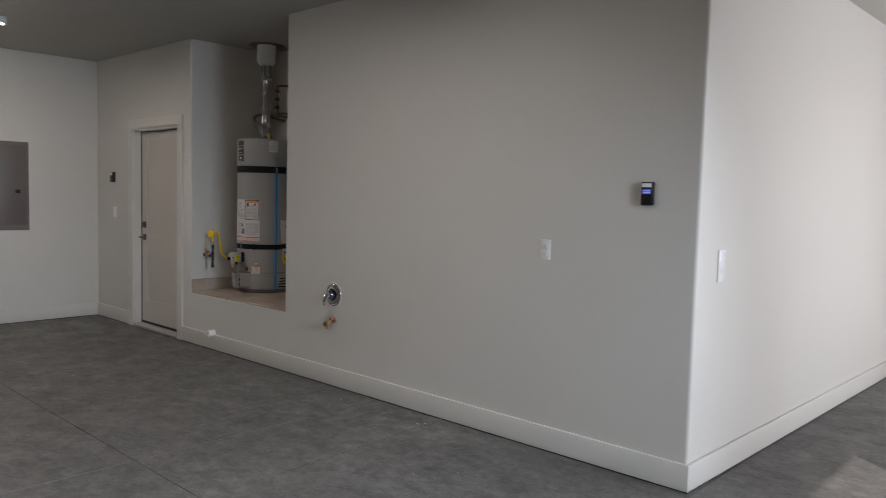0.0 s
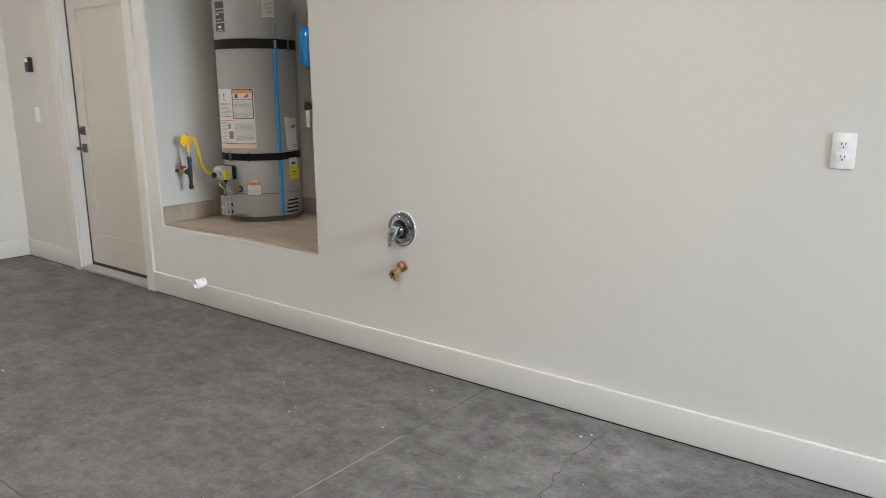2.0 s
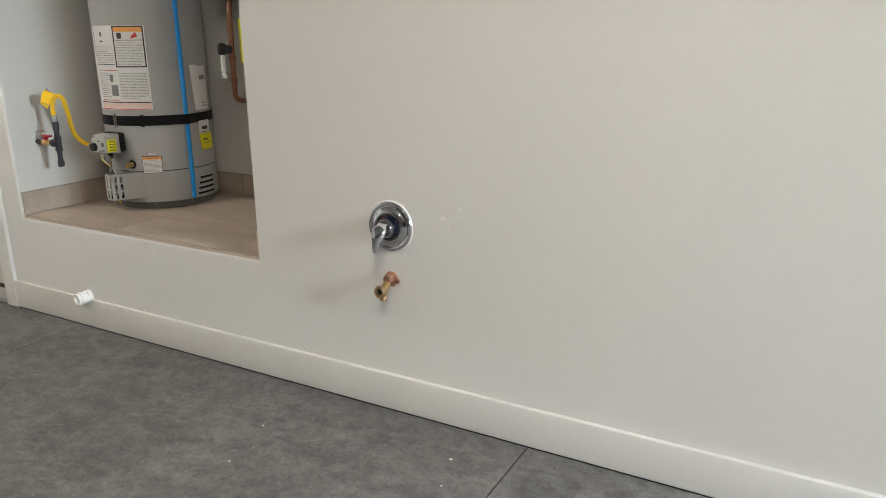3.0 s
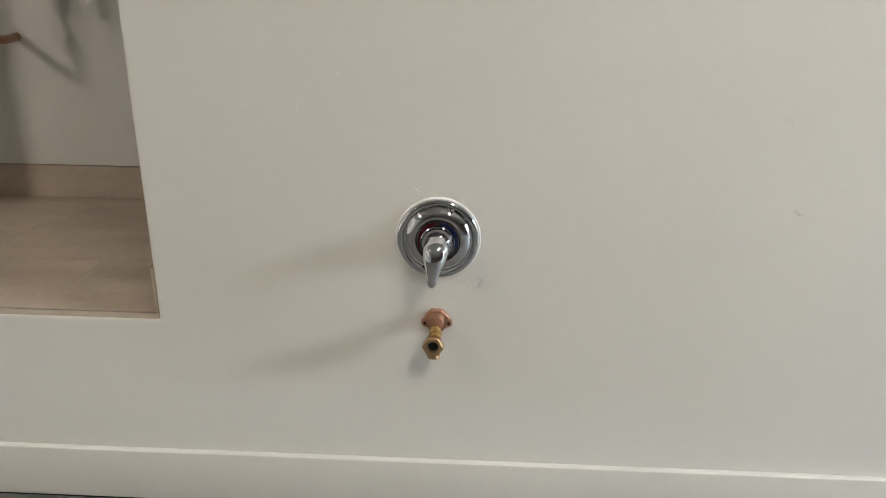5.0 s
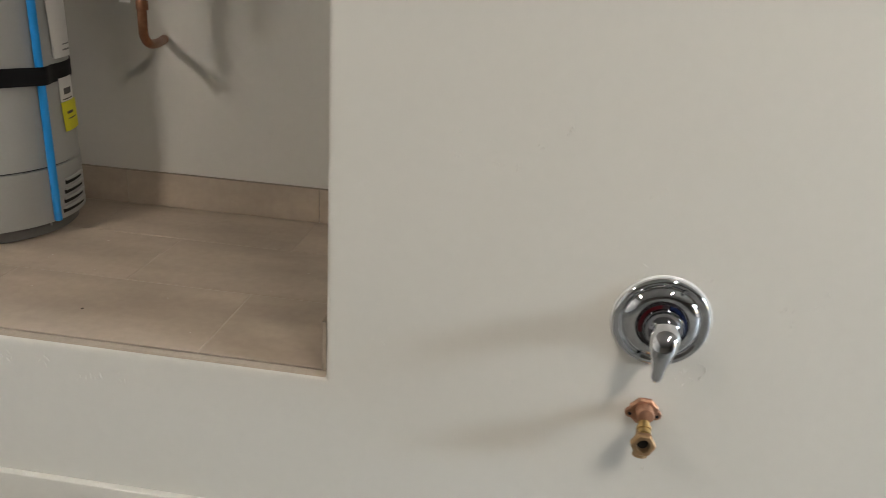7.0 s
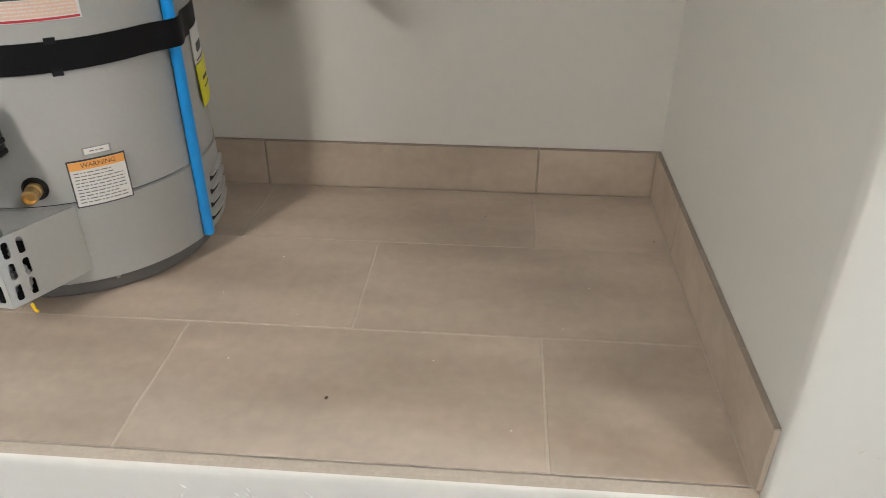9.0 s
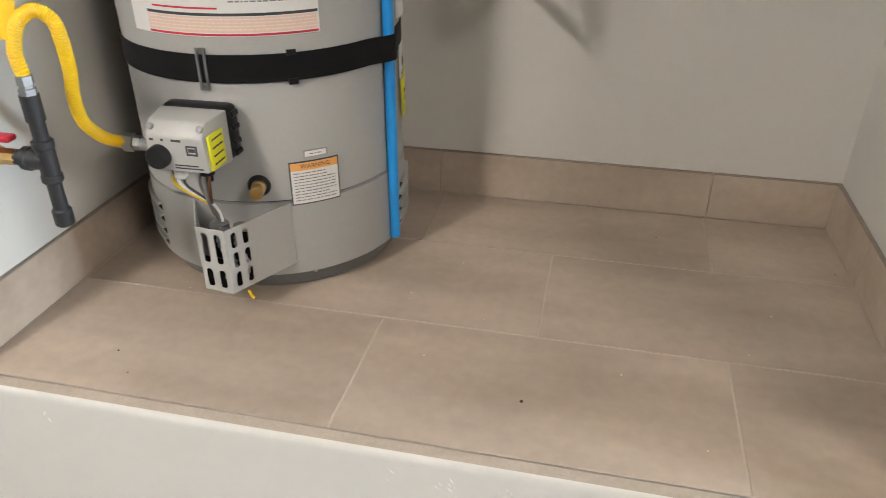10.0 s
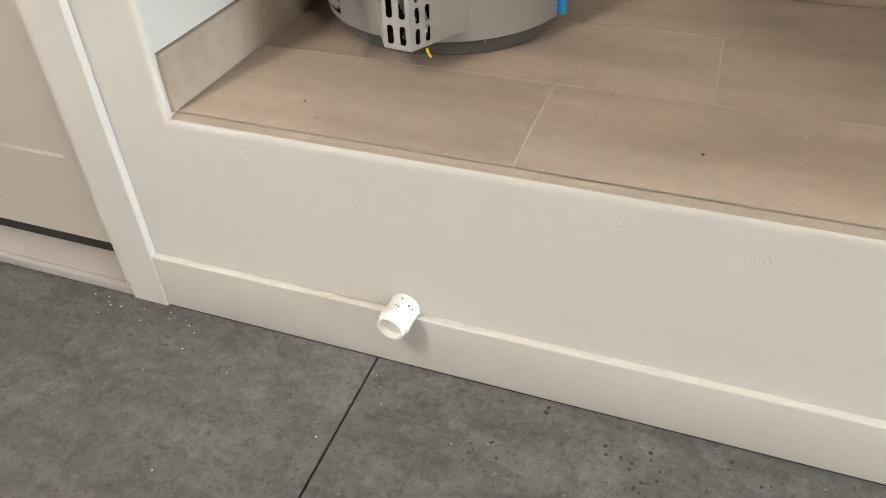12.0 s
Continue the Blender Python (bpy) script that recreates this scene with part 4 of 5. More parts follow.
        tube(bm, ((x, y, 0.565), (x + 0.006, y + 0.008, 0.6), (x - 0.004, y, 0.64), (x, y + 0.004, 0.675)), 0.005, 8, 0.2, 8)
        part("burner_tube", bm, STEEL, cover, "bare metal burner tube")
    bm = bmesh.new()
    tube(bm, ((-1.098, 0.25, 0.562), (-1.092, 0.246, 0.553), (-1.088, 0.247, 0.549)), 0.0028, 8)
    part("yellow_lead", bm, YELLOW, cover)
    # gas control
    up = Matrix.Translation(on_tank(-90, HR, 0.836)) @ pose(0, 0, 0, 90, 0, 1)

    def at_valve(bm):
        bm.transform(up)
        return bm
    # local x right, y up, z outward
    bm = bmesh.new()
    box(bm, -0.066, 0.058, -0.052, 0.042, -0.003, 0.036, 0.012, 3)
    gv = part("gas_control", at_valve(bm), BLACK, h, "gas control with a grey cover and black dial")
    bm = bmesh.new()
    vsl = [(-0.066, -0.055, 0.03), (0.054, -0.055, 0.03), (0.054, 0.038, 0.03), (-0.066, 0.038, 0.03), (-0.06, -0.048, 0.104), (0.046, -0.048, 0.104), (0.044, 0.012, 0.104), (-0.057, 0.012, 0.104), (-0.058, 0.034, 0.086), (0.044, 0.034, 0.086)]
    q = [bm.verts.new(c) for c in vsl]
    for f in ((0, 3, 2, 1), (0, 1, 5, 4), (4, 5, 6, 7), (7, 6, 9, 8), (8, 9, 2, 3), (1, 2, 9, 6, 5), (0, 4, 7, 8, 3)):
        bm.faces.new([q[i] for i in f])
    bmesh.ops.bevel(bm, geom=bm.edges[:], offset=0.004, segments=2, profile=0.5, affect="EDGES")
    cov = part("cover", at_valve(bm), TANK_LIGHT, gv, "light grey plastic cover")
    bm = bmesh.new()
    lathe(bm, ((0.02, 0.104), (0.0195, 0.116), (0.017, 0.12)), Matrix.Translation((-0.036, -0.022, 0)), 28)
    part("dial", at_valve(bm), BLACK, gv, "black temperature dial")
    bm = bmesh.new()
    box(bm, 0.0475, 0.0518, -0.045, 0.014, 0.05, 0.098, 0.0005, 1)
    part("lime_sticker", at_valve(bm), LIME, gv)
    bm = bmesh.new()
    for i in range(4):
        box(bm, 0.0517, 0.0523, -0.038 + 0.014 * i, -0.035 + 0.014 * i, 0.056, 0.09)
    part("sticker_print", at_valve(bm), INK, gv)
    bm = bmesh.new()
    for x0, x1, y0, y1 in ((0.012, 0.032, -0.018, -0.015), (0.014, 0.03, -0.004, -0.001), (0.012, 0.015, -0.018, -0.001), (0.029, 0.032, -0.018, -0.001), (0.016, 0.028, -0.012, -0.006), (-0.012, 0.005, 0.004, 0.008), (-0.012, 0.03, -0.037, -0.035), (-0.012, 0.038, -0.042, -0.04), (-0.05, -0.043, 0.004, 0.008), (-0.03, -0.026, 0.004, 0.008)):
        box(bm, x0, x1, y0, y1, 0.1038, 0.1046)
    part("cover_print", at_valve(bm), INK, gv)
    for x in (-0.05, 0.037):
        bm = bmesh.new()
        lathe(bm, ((0.006, 0.0), (0.006, 0.004), (0.004, 0.005)), aim((x, 0.024, 0.094), (0, 0.6, 0.8)), 12)
        part("screw", at_valve(bm), STEEL, gv)
    for y in (0.028, 0.004, -0.022, -0.04):
        bm = bmesh.new()
        box(bm, 0.056, 0.063, y - 0.005, y + 0.005, 0.008, 0.03, 0.002, 1)
        part("clip", at_valve(bm), BLACK, gv)
    bm = bmesh.new()
    lathe(bm, ((0.014, 0), (0.014, 0.016), (0.0115, 0.018), (0.0115, 0.03)), aim((-0.064, -0.026, 0.055), (-1, 0, 0)), 6)
    lathe(bm, ((0.011, 0.0), (0.011, 0.038)), aim((-0.064, -0.026, 0.055), (-1, 0, 0)), 16)
    part("inlet_fitting", at_valve(bm), STEEL, gv)
    bm = bmesh.new()
    lathe(bm, ((0.013, 0), (0.013, 0.018), (0.009, 0.02), (0.009, 0.03)), aim((0.02, -0.048, 0.065), (0, -1, 0)), 16)
    part("outlet_port", at_valve(bm), BLACK, gv)
    bm = bmesh.new()
    lathe(bm, ((0.009, 0), (0.009, 0.016)), aim((-0.032, -0.05, 0.07), (0, -1, 0)), 12)
    part("outlet_port", at_valve(bm), BLACK, gv)
    for k, (mat, x, rad) in enumerate(((STEEL, 0.02, 0.0045), (STEEL, 0.012, 0.003), (PAPER, -0.018, 0.0028), (YELLOW, -0.026, 0.0026), (COPPER, 0.026, 0.0028), (INK, -0.01, 0.0024))):
        bm = bmesh.new()
        tube(bm, ((x, -0.05, 0.068), (x * 1.25 - 0.008, -0.085, 0.072), (0.016 + 0.004 * (k % 3), -0.125, 0.066), (0.018 + 0.004 * (k % 3), -0.172, 0.05)), rad, 8, 0, 6)
        part("wire", at_valve(bm), mat, gv)
    bm = bmesh.new()
    box(bm, -0.034, -0.014, -0.074, -0.056, 0.066, 0.082, 0.003, 1)
    part("connector", at_valve(bm), PAPER, gv, "white wire connector")
    bm = bmesh.new()
    lathe(bm, ((0.017, 0), (0.017, 0.012), (0.011, 0.014)), aim((0.022, -0.176, 0.058), (0, 1, 0)), 16)
    part("gland", at_valve(bm), STEEL, gv)
    bm = bmesh.new()
    lathe(bm, ((0.013, 0), (0.013, 0.006)), aim((0.055, -0.176, 0.045), (0, 1, 0)), 16)
    part("gland", at_valve(bm), STEEL, gv)
    # draft hood on top
    bm = bmesh.new()
    lathe(bm, ((0.085, 1.951), (0.085, 1.955), (0.06, 1.985), (0.056, 1.99), (0.056, 2.03), (0.052, 2.034), (0.052, 2.07)), base, 32)
    part("draft_hood", bm, FOIL, h, "silver draft hood")
    for dx, dy in ((-0.1, 0.03), (0.1, -0.03)):
        bm = bmesh.new()
        lathe(bm, ((0.013, 1.95), (0.013, 1.985), (0.017, 1.986), (0.017, 2.005)), Matrix.Translation((HX + dx, HY + dy, 0)), 16)
        part("nipple", bm, BRASS, h)
    return h


def panel_strip(corners, z0, z1):
    """Folded sheet through the corners; the two outer-facing folds carry columns of slots."""
    bm = bmesh.new()
    t = 0.0016
    for n, (a, b) in enumerate(zip(corners, corners[1:])):
        d = b - a
        w = d.length
        side = Vector((d.y, -d.x, 0)).normalized()
        cols = (((0.6, 0.66), (0.8, 0.88)), ((0.13, 0.37), (0.6, 0.84)), ((0.07, 0.15), (0.24, 0.32)))[n]
        rows = ((0.07, 0.31), (0.38, 0.62), (0.69, 0.93)) if n == 2 else ((0.07, 0.36), (0.46, 0.93))

        def plate(u0, u1, v0, v1):
            q = [bm.verts.new(a + d * u + side * s + Vector((0, 0, z0 + (z1 - z0) * v))) for s in (0, t) for u, v in ((u0, v0), (u1, v0), (u1, v1), (u0, v1))]
            for f in ((0, 1, 2, 3), (7, 6, 5, 4), (0, 4, 5, 1), (1, 5, 6, 2), (2, 6, 7, 3), (3, 7, 4, 0)):
                bm.faces.new([q[i] for i in f])
        u = 0.0
        for c0, c1 in cols:
            plate(u, c0, 0, 1)
            v = 0.0
            for r0, r1 in rows:
                plate(c0, c1, v, r0)
                v = r1
            plate(c0, c1, v, 1)
            for r0, r1 in rows:
                rx, rz = (c1 - c0) / 2, (c1 - c0) / 2 * w / (z1 - z0)
                for end, sg in ((r0, 1), (r1, -1)):
                    for uc, su in ((c0, 1), (c1, -1)):
                        fan = [(uc, end)] + [(uc + su * rx * (1 - math.sin(k * math.pi / 8)), end + sg * rz * (1 - math.cos(k * math.pi / 8))) for k in range(5)]
                        vs = [bm.verts.new(a + d * fu + side * t + Vector((0, 0, z0 + (z1 - z0) * fv))) for fu, fv in fan]
                        bm.faces.new(vs)
            u = c1
        plate(u, 1, 0, 1)
    return bm


TANK_Z = 0.4925
water_heater()

# ---- vent, flexible connectors and plumbing above the heater ----
v = thing("vent_pipe", (HX, HY, CEILING), "bent aluminium flue with a white collar at the ceiling", "vent pipe")
bm = bmesh.new()
tube(bm, ((HX, HY, 2.05), (HX + 0.012, HY - 0.01, 2.14), (HX - 0.022, HY + 0.02, 2.34), (HX - 0.045, HY + 0.035, 2.5), (HX - 0.03, HY + 0.02, 2.62), (HX - 0.01, HY, 2.72)), 0.046, 24, 0.015, 14)
part("flex_duct", bm, FOIL, v, "crinkled aluminium duct")
for z in (2.52, 2.6):
    bm = bmesh.new()
    lathe(bm, ((0.049, 0), (0.051, 0.004), (0.051, 0.018), (0.049, 0.022)), Matrix.Translation((HX - 0.036, HY + 0.025, z)), 32)
    part("clamp", bm, STEEL, v)
bm = bmesh.new()
lathe(bm, ((0.062, 2.66), (0.068, 2.67), (0.085, 2.69), (0.088, 2.7), (0.088, CEILING - 0.004)), Matrix.Translation((HX, HY, 0)), 32)
part("collar", bm, WHITE, v, "white thimble")
bm = bmesh.new()
lathe(bm, ((0.09, CEILING - 0.006), (0.165, CEILING - 0.005), (0.168, CEILING - 0.001)), Matrix.Translation((HX, HY, 0)), 40)
part("flange", bm, PANEL, v, "dull metal ceiling flange")

c = thing("water_connectors", (HX, HY, 1.99), "corrugated steel water connectors looping above the tank", "pipe")
bm = bmesh.new()
tube(bm, ((HX - 0.1, HY + 0.03, 2.0), (HX - 0.14, HY + 0.01, 2.07), (HX - 0.2, HY, 2.14), (HX - 0.17, HY + 0.03, 2.2), (HX - 0.1, HY + 0.1, 2.19), (HX - 0.08, HY + 0.2, 2.17), (HX - 0.07, NB, 2.16)), 0.012, 12, 0.08, 14)
part("cold_hose", bm, HOSE, c)
bm = bmesh.new()
tube(bm, ((HX + 0.1, HY - 0.03, 2.0), (HX + 0.05, HY - 0.07, 2.06), (HX - 0.06, HY - 0.08, 2.12), (HX - 0.1, HY - 0.05, 2.18), (HX - 0.05, HY + 0.08, 2.2), (HX + 0.03, HY + 0.19, 2.19), (HX + 0.06, NB, 2.18)), 0.012, 12, 0.08, 14)
part("hot_hose", bm, HOSE, c)
s = thing("supply_manifold", (-1.3, NB, 2.36), "dark copper supply valves on the niche back wall", "valve")
bm = bmesh.new()
tube(bm, ((-1.3, 0.82, 2.23), (-1.3, 0.82, 2.36), (-1.3, 0.82, 2.5)), 0.011, 12)
tube(bm, ((-1.3, 0.82, 2.5), (-1.25, 0.83, 2.5), (-1.2, 0.872, 2.5)), 0.011, 12)
tube(bm, ((-1.3, 0.82, 2.23), (-1.25, 0.83, 2.23), (-1.2, 0.872, 2.23)), 0.011, 12)
part("pipe", bm, COPPER, s)
for z in (2.29, 2.37, 2.45):
    bm = bmesh.new()
    lathe(bm, ((0.016, -0.015), (0.018, -0.012), (0.018, 0.012), (0.016, 0.015)), Matrix.Translation((-1.3, 0.82, z)), 14)
    box(bm, -1.31, -1.29, 0.79, 0.806, z - 0.008, z + 0.008, 0.002, 1)
    part("valve_body", bm, IRON, s)

# expansion tank and its drop
e = thing("expansion_tank", (-0.695, 0.7, 1.5), "blue expansion tank on a copper drop with a relief valve", "expansion tank")
bm = bmesh.new()
lathe(bm, ((0.03, 1.492), (0.07, 1.502), (0.09, 1.52), (0.098, 1.545), (0.098, 1.715), (0.09, 1.742), (0.07, 1.763), (0.02, 1.772)), Matrix.Translation((-0.695, 0.7, 0)), 36)
part("tank", bm, BLUE, e, "bright blue steel shell")
bm = bmesh.new()
box(bm, -0.71, -0.68, 0.797, 0.8718, 1.6, 1.64, 0.003, 1)
part("bracket", bm, STEEL, e)
bm = bmesh.new()
tube(bm, ((-0.69, 0.69, 1.5), (-0.675, 0.662, 1.46), (-0.67, 0.652, 1.4), (-0.672, 0.65, 1.2), (-0.674, 0.65, 1.075), (-0.673, 0.652, 1.04), (-0.674, 0.68, 1.02), (-0.695, 0.76, 1.013), (-0.732, 0.872, 1.012)), 0.0125, 14)
part("copper_drop", bm, COPPER, e, "tarnished copper pipe with an elbow")
for z in (1.12, 1.22, 1.36):
    bm = bmesh.new()
    lathe(bm, ((0.0145, -0.012), (0.0158, -0.01), (0.0158, 0.01), (0.0145, 0.012)), Matrix.Translation((-0.672, 0.65, z)), 16)
    part("fitting", bm, COPPER, e)
bm = bmesh.new()
lathe(bm, ((0.02, 0), (0.02, 0.03), (0.026, 0.032), (0.028, 0.038), (0.028, 0.058), (0.02, 0.064)), aim((-0.672, 0.65, 1.26), (-0.55, -0.8, 0.05)), 20)
part("relief_cap", bm, IRON, e, "black relief valve cap")
bm = bmesh.new()
lathe(bm, ((0.011, 0), (0.012, 0.01), (0.012, 0.09), (0.009, 0.092), (0.009, 0.105), (0.013, 0.107), (0.013, 0.125)), aim((-0.699, 0.615, 1.252), (0, 0, -1)), 14)
part("relief_tube", bm, WHITE, e, "white discharge nipple")
bm = bmesh.new()
box(bm, -0.6, -0.55, 0.632, 0.6335, 1.2, 1.4, 0.0004, 1)
part("tag", bm, LIME, e, "lime paper tag")
bm = bmesh.new()
tube(bm, ((-0.668, 0.645, 1.41), (-0.63, 0.634, 1.408), (-0.585, 0.633, 1.395)), 0.0012, 6)
part("tag_wire", bm, STEEL, e)

# ---- gas line ----
GX, GY = -1.34, 0.137
g = thing("gas_line", (NL, GY, 0.835), "black iron gas pipe with red ball valve and yellow hose", "gas pipe")
bm = bmesh.new()
lathe(bm, ((0.0135, 0.745), (0.0135, 0.94)), Matrix.Translation((GX, GY, 0)) @ Matrix.Diagonal((0.86, 0.86, 1, 1)), 18)
lathe(bm, ((0.0145, 0.725), (0.0175, 0.728), (0.0175, 0.752), (0.0145, 0.755)), Matrix.Translation((GX, GY, 0)) @ Matrix.Diagonal((0.86, 0.86, 1, 1)), 18)
lathe(bm, ((0.0165, 0.8), (0.019, 0.803), (0.019, 0.812), (0.017, 0.814), (0.017, 0.856), (0.019, 0.858), (0.019, 0.868), (0.0165, 0.87)), Matrix.Translation((GX, GY, 0)) @ Matrix.Diagonal((0.86, 0.86, 1, 1)), 20)
lathe(bm, ((0.0165, 0.0), (0.0165, 0.026), (0.019, 0.028), (0.019, 0.038), (0.0125, 0.04), (0.0125, 0.055)), aim((GX, GY, 0.836), (-1, 0, 0)), 20)
lathe(bm, ((0.0165, 0.9), (0.0165, 0.94)), Matrix.Translation((GX, GY, 0)) @ Matrix.Diagonal((0.86, 0.86, 1, 1)), 18)
part("drip_leg", bm, IRON, g, "black iron tee and capped leg")
bm = bmesh.new()
lathe(bm, ((0.0125, 0.0), (0.0135, 0.004), (0.0135, 0.03), (0.016, 0.034), (0.016, 0.06), (0.0125, 0.064)), aim((GX - 0.05, GY, 0.836), (-1, 0, 0)), 8)
bv = part("ball_valve", bm, BRASS, g, "brass ball valve")
bm = bmesh.new()
lathe(bm, ((0.0145, 0.0), (0.0145, 0.02), (0.0115, 0.022), (0.0115, 0.05)), aim((GX - 0.112, GY, 0.836), (-1, 0.0, 0)), 16)
part("wall_stub", bm, IRON, g)
bm = bmesh.new()
box(bm, GX - 0.108, GX - 0.052, GY - 0.011, GY + 0.011, 0.862, 0.872, 0.004, 3)
box(bm, GX - 0.098, GX - 0.084, GY - 0.007, GY + 0.007, 0.848, 0.866, 0.001, 1)
part("handle", bm, RED, bv, "red plastic lever")
bm = bmesh.new()
box(bm, GX - 0.124, GX - 0.106, GY - 0.012, GY - 0.0095, 0.848, 0.888, 0.001, 1)
box(bm, GX - 0.14, GX - 0.1, GY - 0.013, GY + 0.011, 0.884, 0.888, 0.001, 1)
part("bent_stop", bm, STEEL, bv)
bm = bmesh.new()
lathe(bm, ((0.0155, 0.937), (0.0155, 0.949), (0.0125, 0.95), (0.0125, 0.954), (0.0145, 0.955), (0.0145, 0.968), (0.0115, 0.97)), Matrix.Translation((GX, GY, 0)) @ Matrix.Diagonal((0.86, 0.86, 1, 1)), 6)
part("flare_nut", bm, STEEL, g, "galvanised flare nut")
bm = bmesh.new()
lathe(bm, ((0.013, 0.0), (0.013, 0.012), (0.016, 0.013), (0.016, 0.03)), aim((-1.279, 0.2875, 0.811), (-1, -0.12, 0.03)), 6)
part("flare_nut", bm, STEEL, g, "galvanised flare nut")
bm = bmesh.new()
tube(bm, ((GX, GY, 0.966), (-1.342, 0.136, 1.005), (-1.325, 0.138, 1.045), (-1.3, 0.145, 1.06), (-1.283, 0.155, 1.045), (-1.283, 0.163, 1.015), (-1.3, 0.185, 0.965), (-1.322, 0.205, 0.915), (-1.336, 0.23, 0.865), (-1.33, 0.26, 0.828), (-1.306, 0.28, 0.813), (-1.282, 0.286, 0.811)), 0.0102, 14, 0.045, 22)
part("flex_hose", bm, YELLOW, g, "yellow coated corrugated gas hose")
for mat, off, nm in ((YELLOW, 0.0, "tag"), (PURPLE, 0.0035, "tag_back")):
    bm = bmesh.new()
    box(bm, -0.045, 0.04, -0.0012, 0.0012, -0.036, 0.038, 0.0004, 1)
    bm.transform(Matrix.Translation((-1.396, 0.15 + off, 1.04 + off)) @ pose(0, 0, 0, -22, 14, -14))
    tg = part(nm, bm, mat, g, "folded yellow warning tag" if mat is YELLOW else "purple back of the tag")
    if mat is YELLOW:
        bm = bmesh.new()
        for i in range(7):
            for j in range(3):
                box(bm, -0.03 + j * 0.021, -0.014 + j * 0.021, -0.0017, -0.0012, 0.021 - i * 0.007, 0.023 - i * 0.007)
        bm.transform(Matrix.Translation((-1.396, 0.15, 1.04)) @ pose(0, 0, 0, -22, 14, -14))
        part("tag_print", bm, INK, tg)
bm = bmesh.new()
box(bm, -0.026, 0.026, -0.0012, 0.0012, -0.026, 0.028, 0.0004, 1)
bm.transform(Matrix.Translation((-1.352, 0.125, 1.05)) @ pose(0, 0, 0, -14, 14, 34))
part("tag_fold", bm, YELLOW, g)

# ---- small litter ----
rng = random.Random(11)


def flakes(spots, z, mat, name, label):
    bm = bmesh.new()
    for x, y, r in spots:
        q = [bm.verts.new((x + r * rng.uniform(0.6, 1.3) * math.cos(a), y + r * rng.uniform(0.6, 1.3) * math.sin(a), z + 0.0006)) for a in (0.3, 1.4, 2.6, 3.7, 5.1)]
        top = bm.verts.new((x, y, z + 0.002 + r * 0.2))
        for i in range(5):
            bm.faces.new((q[i], q[(i + 1) % 5], top))
    return tagged(part(name, bm, mat, None, label, 0), label, "debris", "", "stuff")


spots = [(0.975, -0.198, 0.006), (0.289, -0.325, 0.005), (0.35, -0.55, 0.004), (0.62, -0.75, 0.005), (1.02, -0.34, 0.004), (1.05, -0.62, 0.005), (1.74, -0.2, 0.008), (1.77, -0.16, 0.006), (-0.9, -1.3, 0.007)]
spots += [(rng.uniform(-2.6, 3.0), -abs(rng.gauss(0, 1.0)) - 0.06, rng.uniform(0.001, 0.0026)) for _ in range(90)]
spots += [(rng.uniform(-1.9, -1.55), rng.uniform(-0.09, -0.03), rng.uniform(0.0008, 0.0024)) for _ in range(14)]
spots += [(rng.uniform(-1.9, 0.0), rng.uniform(-0.5, -0.04), rng.uniform(0.0008, 0.0016)) for _ in range(30)]
flakes(spots, 0.0, CHIP, "paint_chips", "scattered white paint chips on the concrete floor")
flakes([(-0.592, 0.143, 0.0045), (-1.24, 0.07, 0.002), (-1.29, 0.12, 0.0025), (-0.02, 0.66, 0.002), (-0.37, 0.74, 0.0018)], 0.492, SILL_DIRT, "dirt_specks", "dark dirt specks on the niche tiles")
flakes([(rng.uniform(-1.4, -0.1), rng.uniform(0.05, 0.8), rng.uniform(0.0008, 0.0022)) for _ in range(11)], 0.492, CHIP, "plaster_crumbs", "tiny white plaster crumbs on the niche tiles")
# small dents and nibs in the wall plaster round the valve
bm = bmesh.new()
for cx, cz in ((0.246, 0.961), (0.317, 0.96), (0.386, 0.99), (0.433, 1.024), (0.36, 0.963), (0.258, 1.003), (0.592, 0.923), (0.584, 0.784), (0.695, 0.78), (1.327, 0.983), (1.318, 0.961), (0.844, 0.744), (0.903, 0.769), (0.862, 0.705), (0.69, 0.599), (0.709, 0.582), (0.724, 0.614), (0.686, 0.571), (1.37, 0.768), (0.379, 0.536), (0.123, 0.577), (0.726, 0.669), (0.646, 0.38), (-0.501, 0.411), (-0.481, 0.411), (-0.463, 0.416), (-0.426, 0.42), (-0.7, 0.435), (-0.674, 0.435), (-0.599, 0.436), (-0.77, 0.435), (-1.135, 0.373), (-1.36, 0.436)):
    for _ in range(rng.choice((2, 3, 4))):
        x, z, ln, an = cx + rng.gauss(0, 0.007), cz + rng.gauss(0, 0.008), rng.uniform(0.003, 0.008), rng.uniform(-2.3, -0.6)
        d, s = Vector((math.cos(an), 0, math.sin(an))), Vector((-math.sin(an), 0, math.cos(an)))
        c = Vector((x, -0.0002, z))
        q = [bm.verts.new(c + d * ln), bm.verts.new(c + s * 0.0014), bm.verts.new(c - d * ln), bm.verts.new(c - s * 0.0014)]
        top = bm.verts.new(c + Vector((0, -0.0017, 0)))
        for i in range(4):
            bm.faces.new((q[i], q[(i + 1) % 4], top))
tagged(part("plaster_nibs", bm, PAINT, None, "small rough nibs in the painted wall", 0), "small rough nibs in the painted wall surface", "plaster", "", "stuff")

# hairline crack in the slab
bm = bmesh.new()
x, y, prev = 1.80, -0.1, None
while y > -1.25:
    w = rng.uniform(0.0006, 0.0016)
    row = (bm.verts.new((x - w, y, 0.0005)), bm.verts.new((x + w, y, 0.0005)))
    if prev:
        bm.faces.new((prev[0], prev[1], row[1], row[0]))
    prev = row
    x += rng.gauss(0.0005, 0.008)
    y -= rng.uniform(0.01, 0.025)
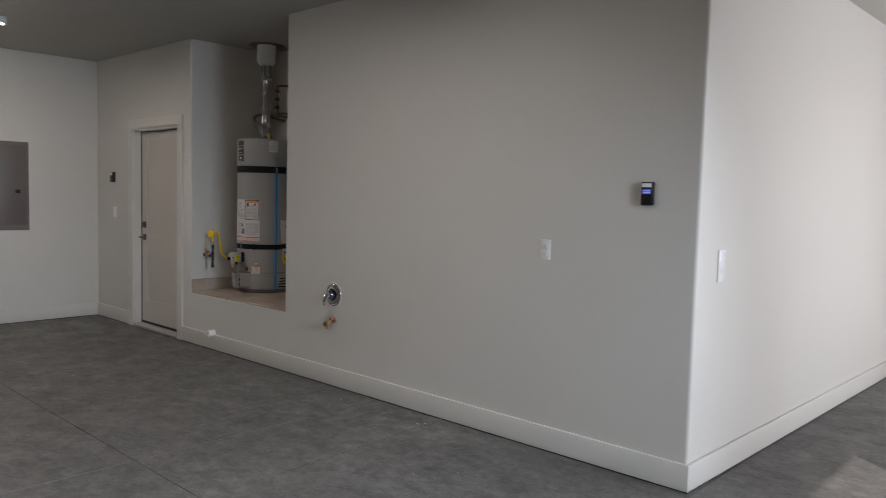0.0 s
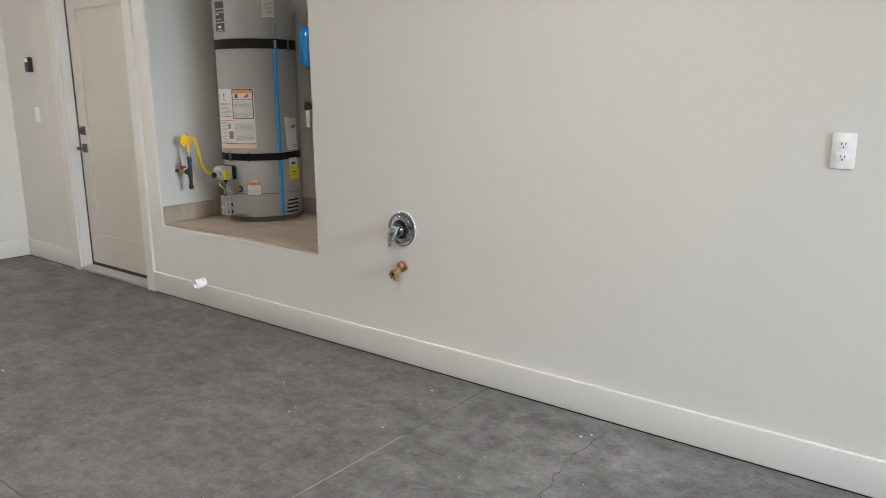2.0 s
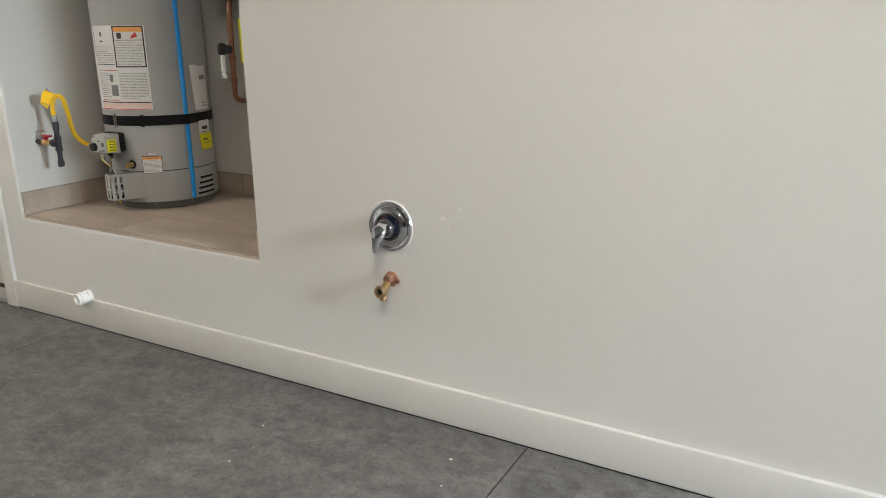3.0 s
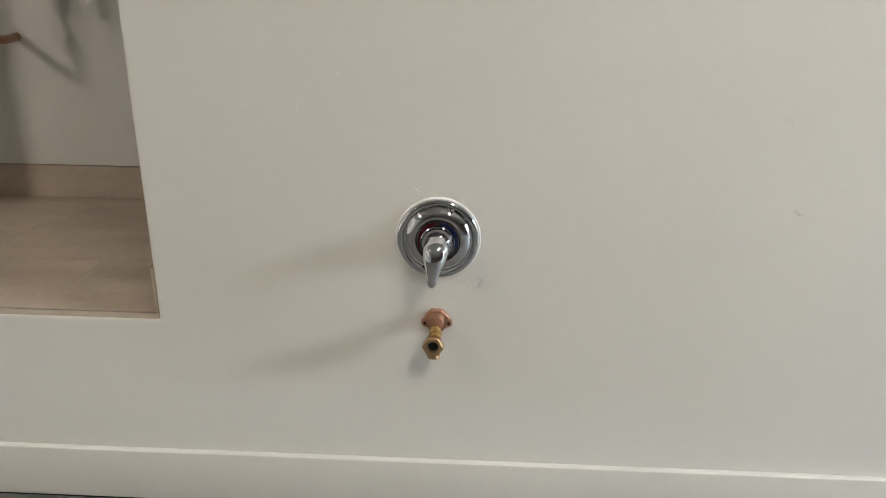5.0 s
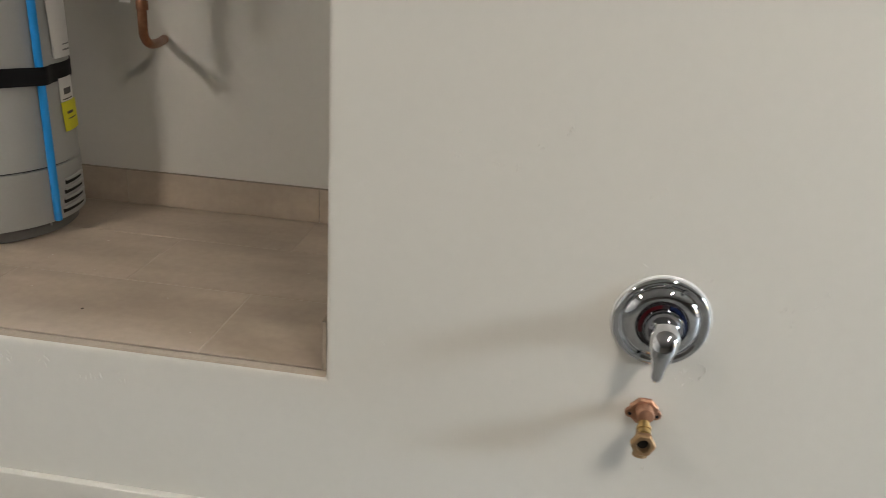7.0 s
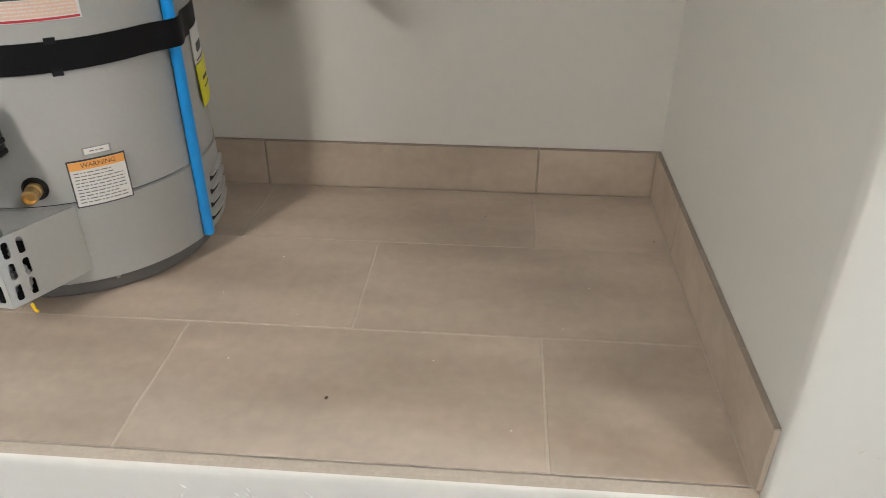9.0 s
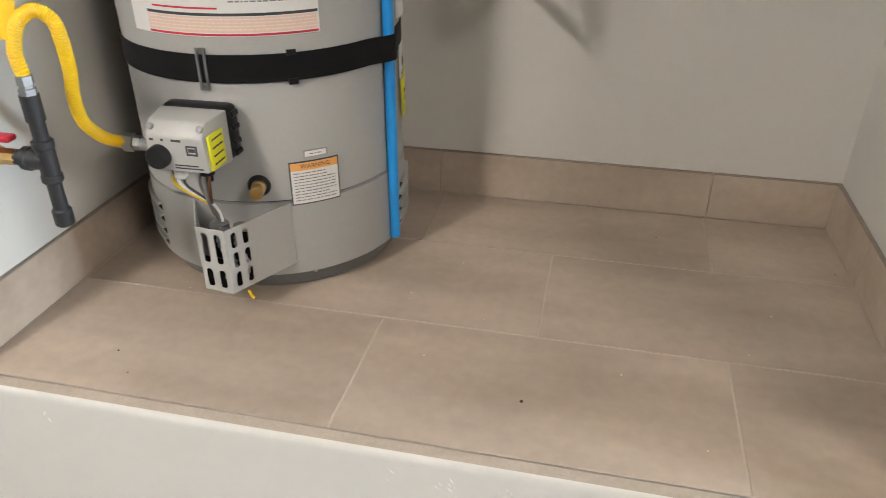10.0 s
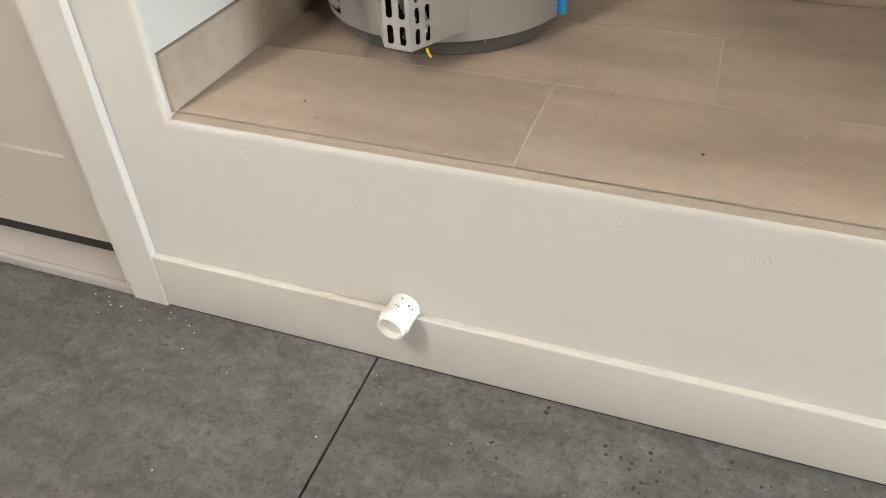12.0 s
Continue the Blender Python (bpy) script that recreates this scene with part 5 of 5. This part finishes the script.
part("hairline_crack", bm, JOINT_GAP_DARK, floor, "thin dark hairline crack", 0)

# small dark pits in the slab
bm = bmesh.new()
for px, py in ((-0.61, -0.105), (-0.566, -0.084), (-0.774, -0.054), (-0.577, -0.137), (-0.389, -0.08), (-0.431, -0.061), (-0.592, -0.162), (-0.638, -0.086), (-0.838, -0.146), (-0.893, -0.177)):
    for _ in range(3):
        lathe(bm, ((rng.uniform(0.002, 0.005), 0.0003), (0.0015, 0.0006)), Matrix.Translation((px + rng.gauss(0, 0.012), py + rng.gauss(0, 0.012), 0)), 7)
tagged(part("slab_pits", bm, SILL_DIRT, None, "small dark pits in the concrete", 0), "small dark pits in the concrete floor", "pits", "", "stuff")

# ---- pieces of floors: slabs and tiles ----
XC, YC, CUT = (-1.131, 1.165, 3.47), (-1.765, -4.1), 0.005
xs = [LEFT - 0.15, *XC, FRONT + 0.2]
ys = [BACK_Y - 0.15, YC[1], YC[0], 2.9, FAR_Y + 0.15]
for i in range(4):
    for j in range(4):
        bm = bmesh.new()
        box(bm, xs[i] + CUT / 2 * (i > 0), xs[i + 1] - CUT / 2 * (i < 3), ys[j] + CUT / 2 * (j > 0), ys[j + 1] - CUT / 2 * (j < 3), -0.02, 0.0)
        part("slab", bm, SLAB, floor, "", 0)
for y0, y1 in ((-4.1, -1.79), (-1.74, -0.62)):
    bm = bmesh.new()
    box(bm, XC[1] - 0.0024, XC[1] + 0.0024, y0, y1, -0.019, -0.0004)
    part("joint_filler", bm, FILLER, floor, "pale dust-filled joint", 0)
bm = bmesh.new()
box(bm, -3.0, 1.15, YC[0] - 0.0018, YC[0] + 0.0018, -0.019, -0.003)
part("joint_filler", bm, SLAB, floor, "", 0)

bm = bmesh.new()
box(bm, NL, NR, 0.022, NB, NZ - 0.001, 0.4912)
tile_floor = structure("tile_floor", bm, GROUT, "taupe porcelain tile floor of the niche with thin grout lines")
TZ, GAP = 0.492, 0.003
rows = ((0.0205, 0.317, (-0.871, -0.263)), (0.317, 0.616, (-1.18, -0.586)), (0.616, NB - 0.01, (-0.871, -0.263)))
for y0, y1, cuts in rows:
    edges = [NL + 0.01, *cuts, NR - 0.01]
    for a, b in zip(edges, edges[1:]):
        bm = bmesh.new()
        box(bm, a + GAP / 2, b - GAP / 2, y0 + GAP / 2, y1 - GAP / 2, NZ, TZ, 0.0012, 1)
        part("tile", bm, TILE, tile_floor, "", 0)
# sloping bed of grout left open along the front edge
bm = bmesh.new()
q = [bm.verts.new((x, y, z)) for x in (NL + 0.001, NR - 0.001) for y, z in ((0.007, 0.4815), (0.012, 0.4845), (0.0218, 0.4875), (0.0218, 0.4805))]
for f in ((0, 1, 2, 3), (7, 6, 5, 4), (0, 4, 5, 1), (1, 5, 6, 2), (2, 6, 7, 3), (3, 7, 4, 0)):
    bm.faces.new([q[i] for i in f])
part("grout_lip", bm, LIP_GROUT, tile_floor, "grey grout bed along the tile edge", 0)
# tile skirting round the niche
SH = 0.602


def skirting_tile(x0, x1, y0, y1):
    bm = bmesh.new()
    box(bm, x0, x1, y0, y1, TZ + 0.001, SH, 0.0012, 1)
    part("skirting_tile", bm, TILE, tile_floor)
    bm = bmesh.new()
    box(bm, x0, x1, y0, y1, SH, SH + 0.0024)
    part("grout_cap", bm, CAP_GROUT, tile_floor, "brown-grey grout line along the skirting top")


for a, b in ((NL + 0.0095, -0.886), (-0.884, -0.258), (-0.256, NR - 0.0095)):
    skirting_tile(a, b, NB - 0.009, NB - 0.0005)
for a, b in ((0.012, 0.611), (0.613, NB - 0.001)):
    skirting_tile(NL + 0.0005, NL + 0.009, a, b)
    skirting_tile(NR - 0.009, NR - 0.0005, a, b)
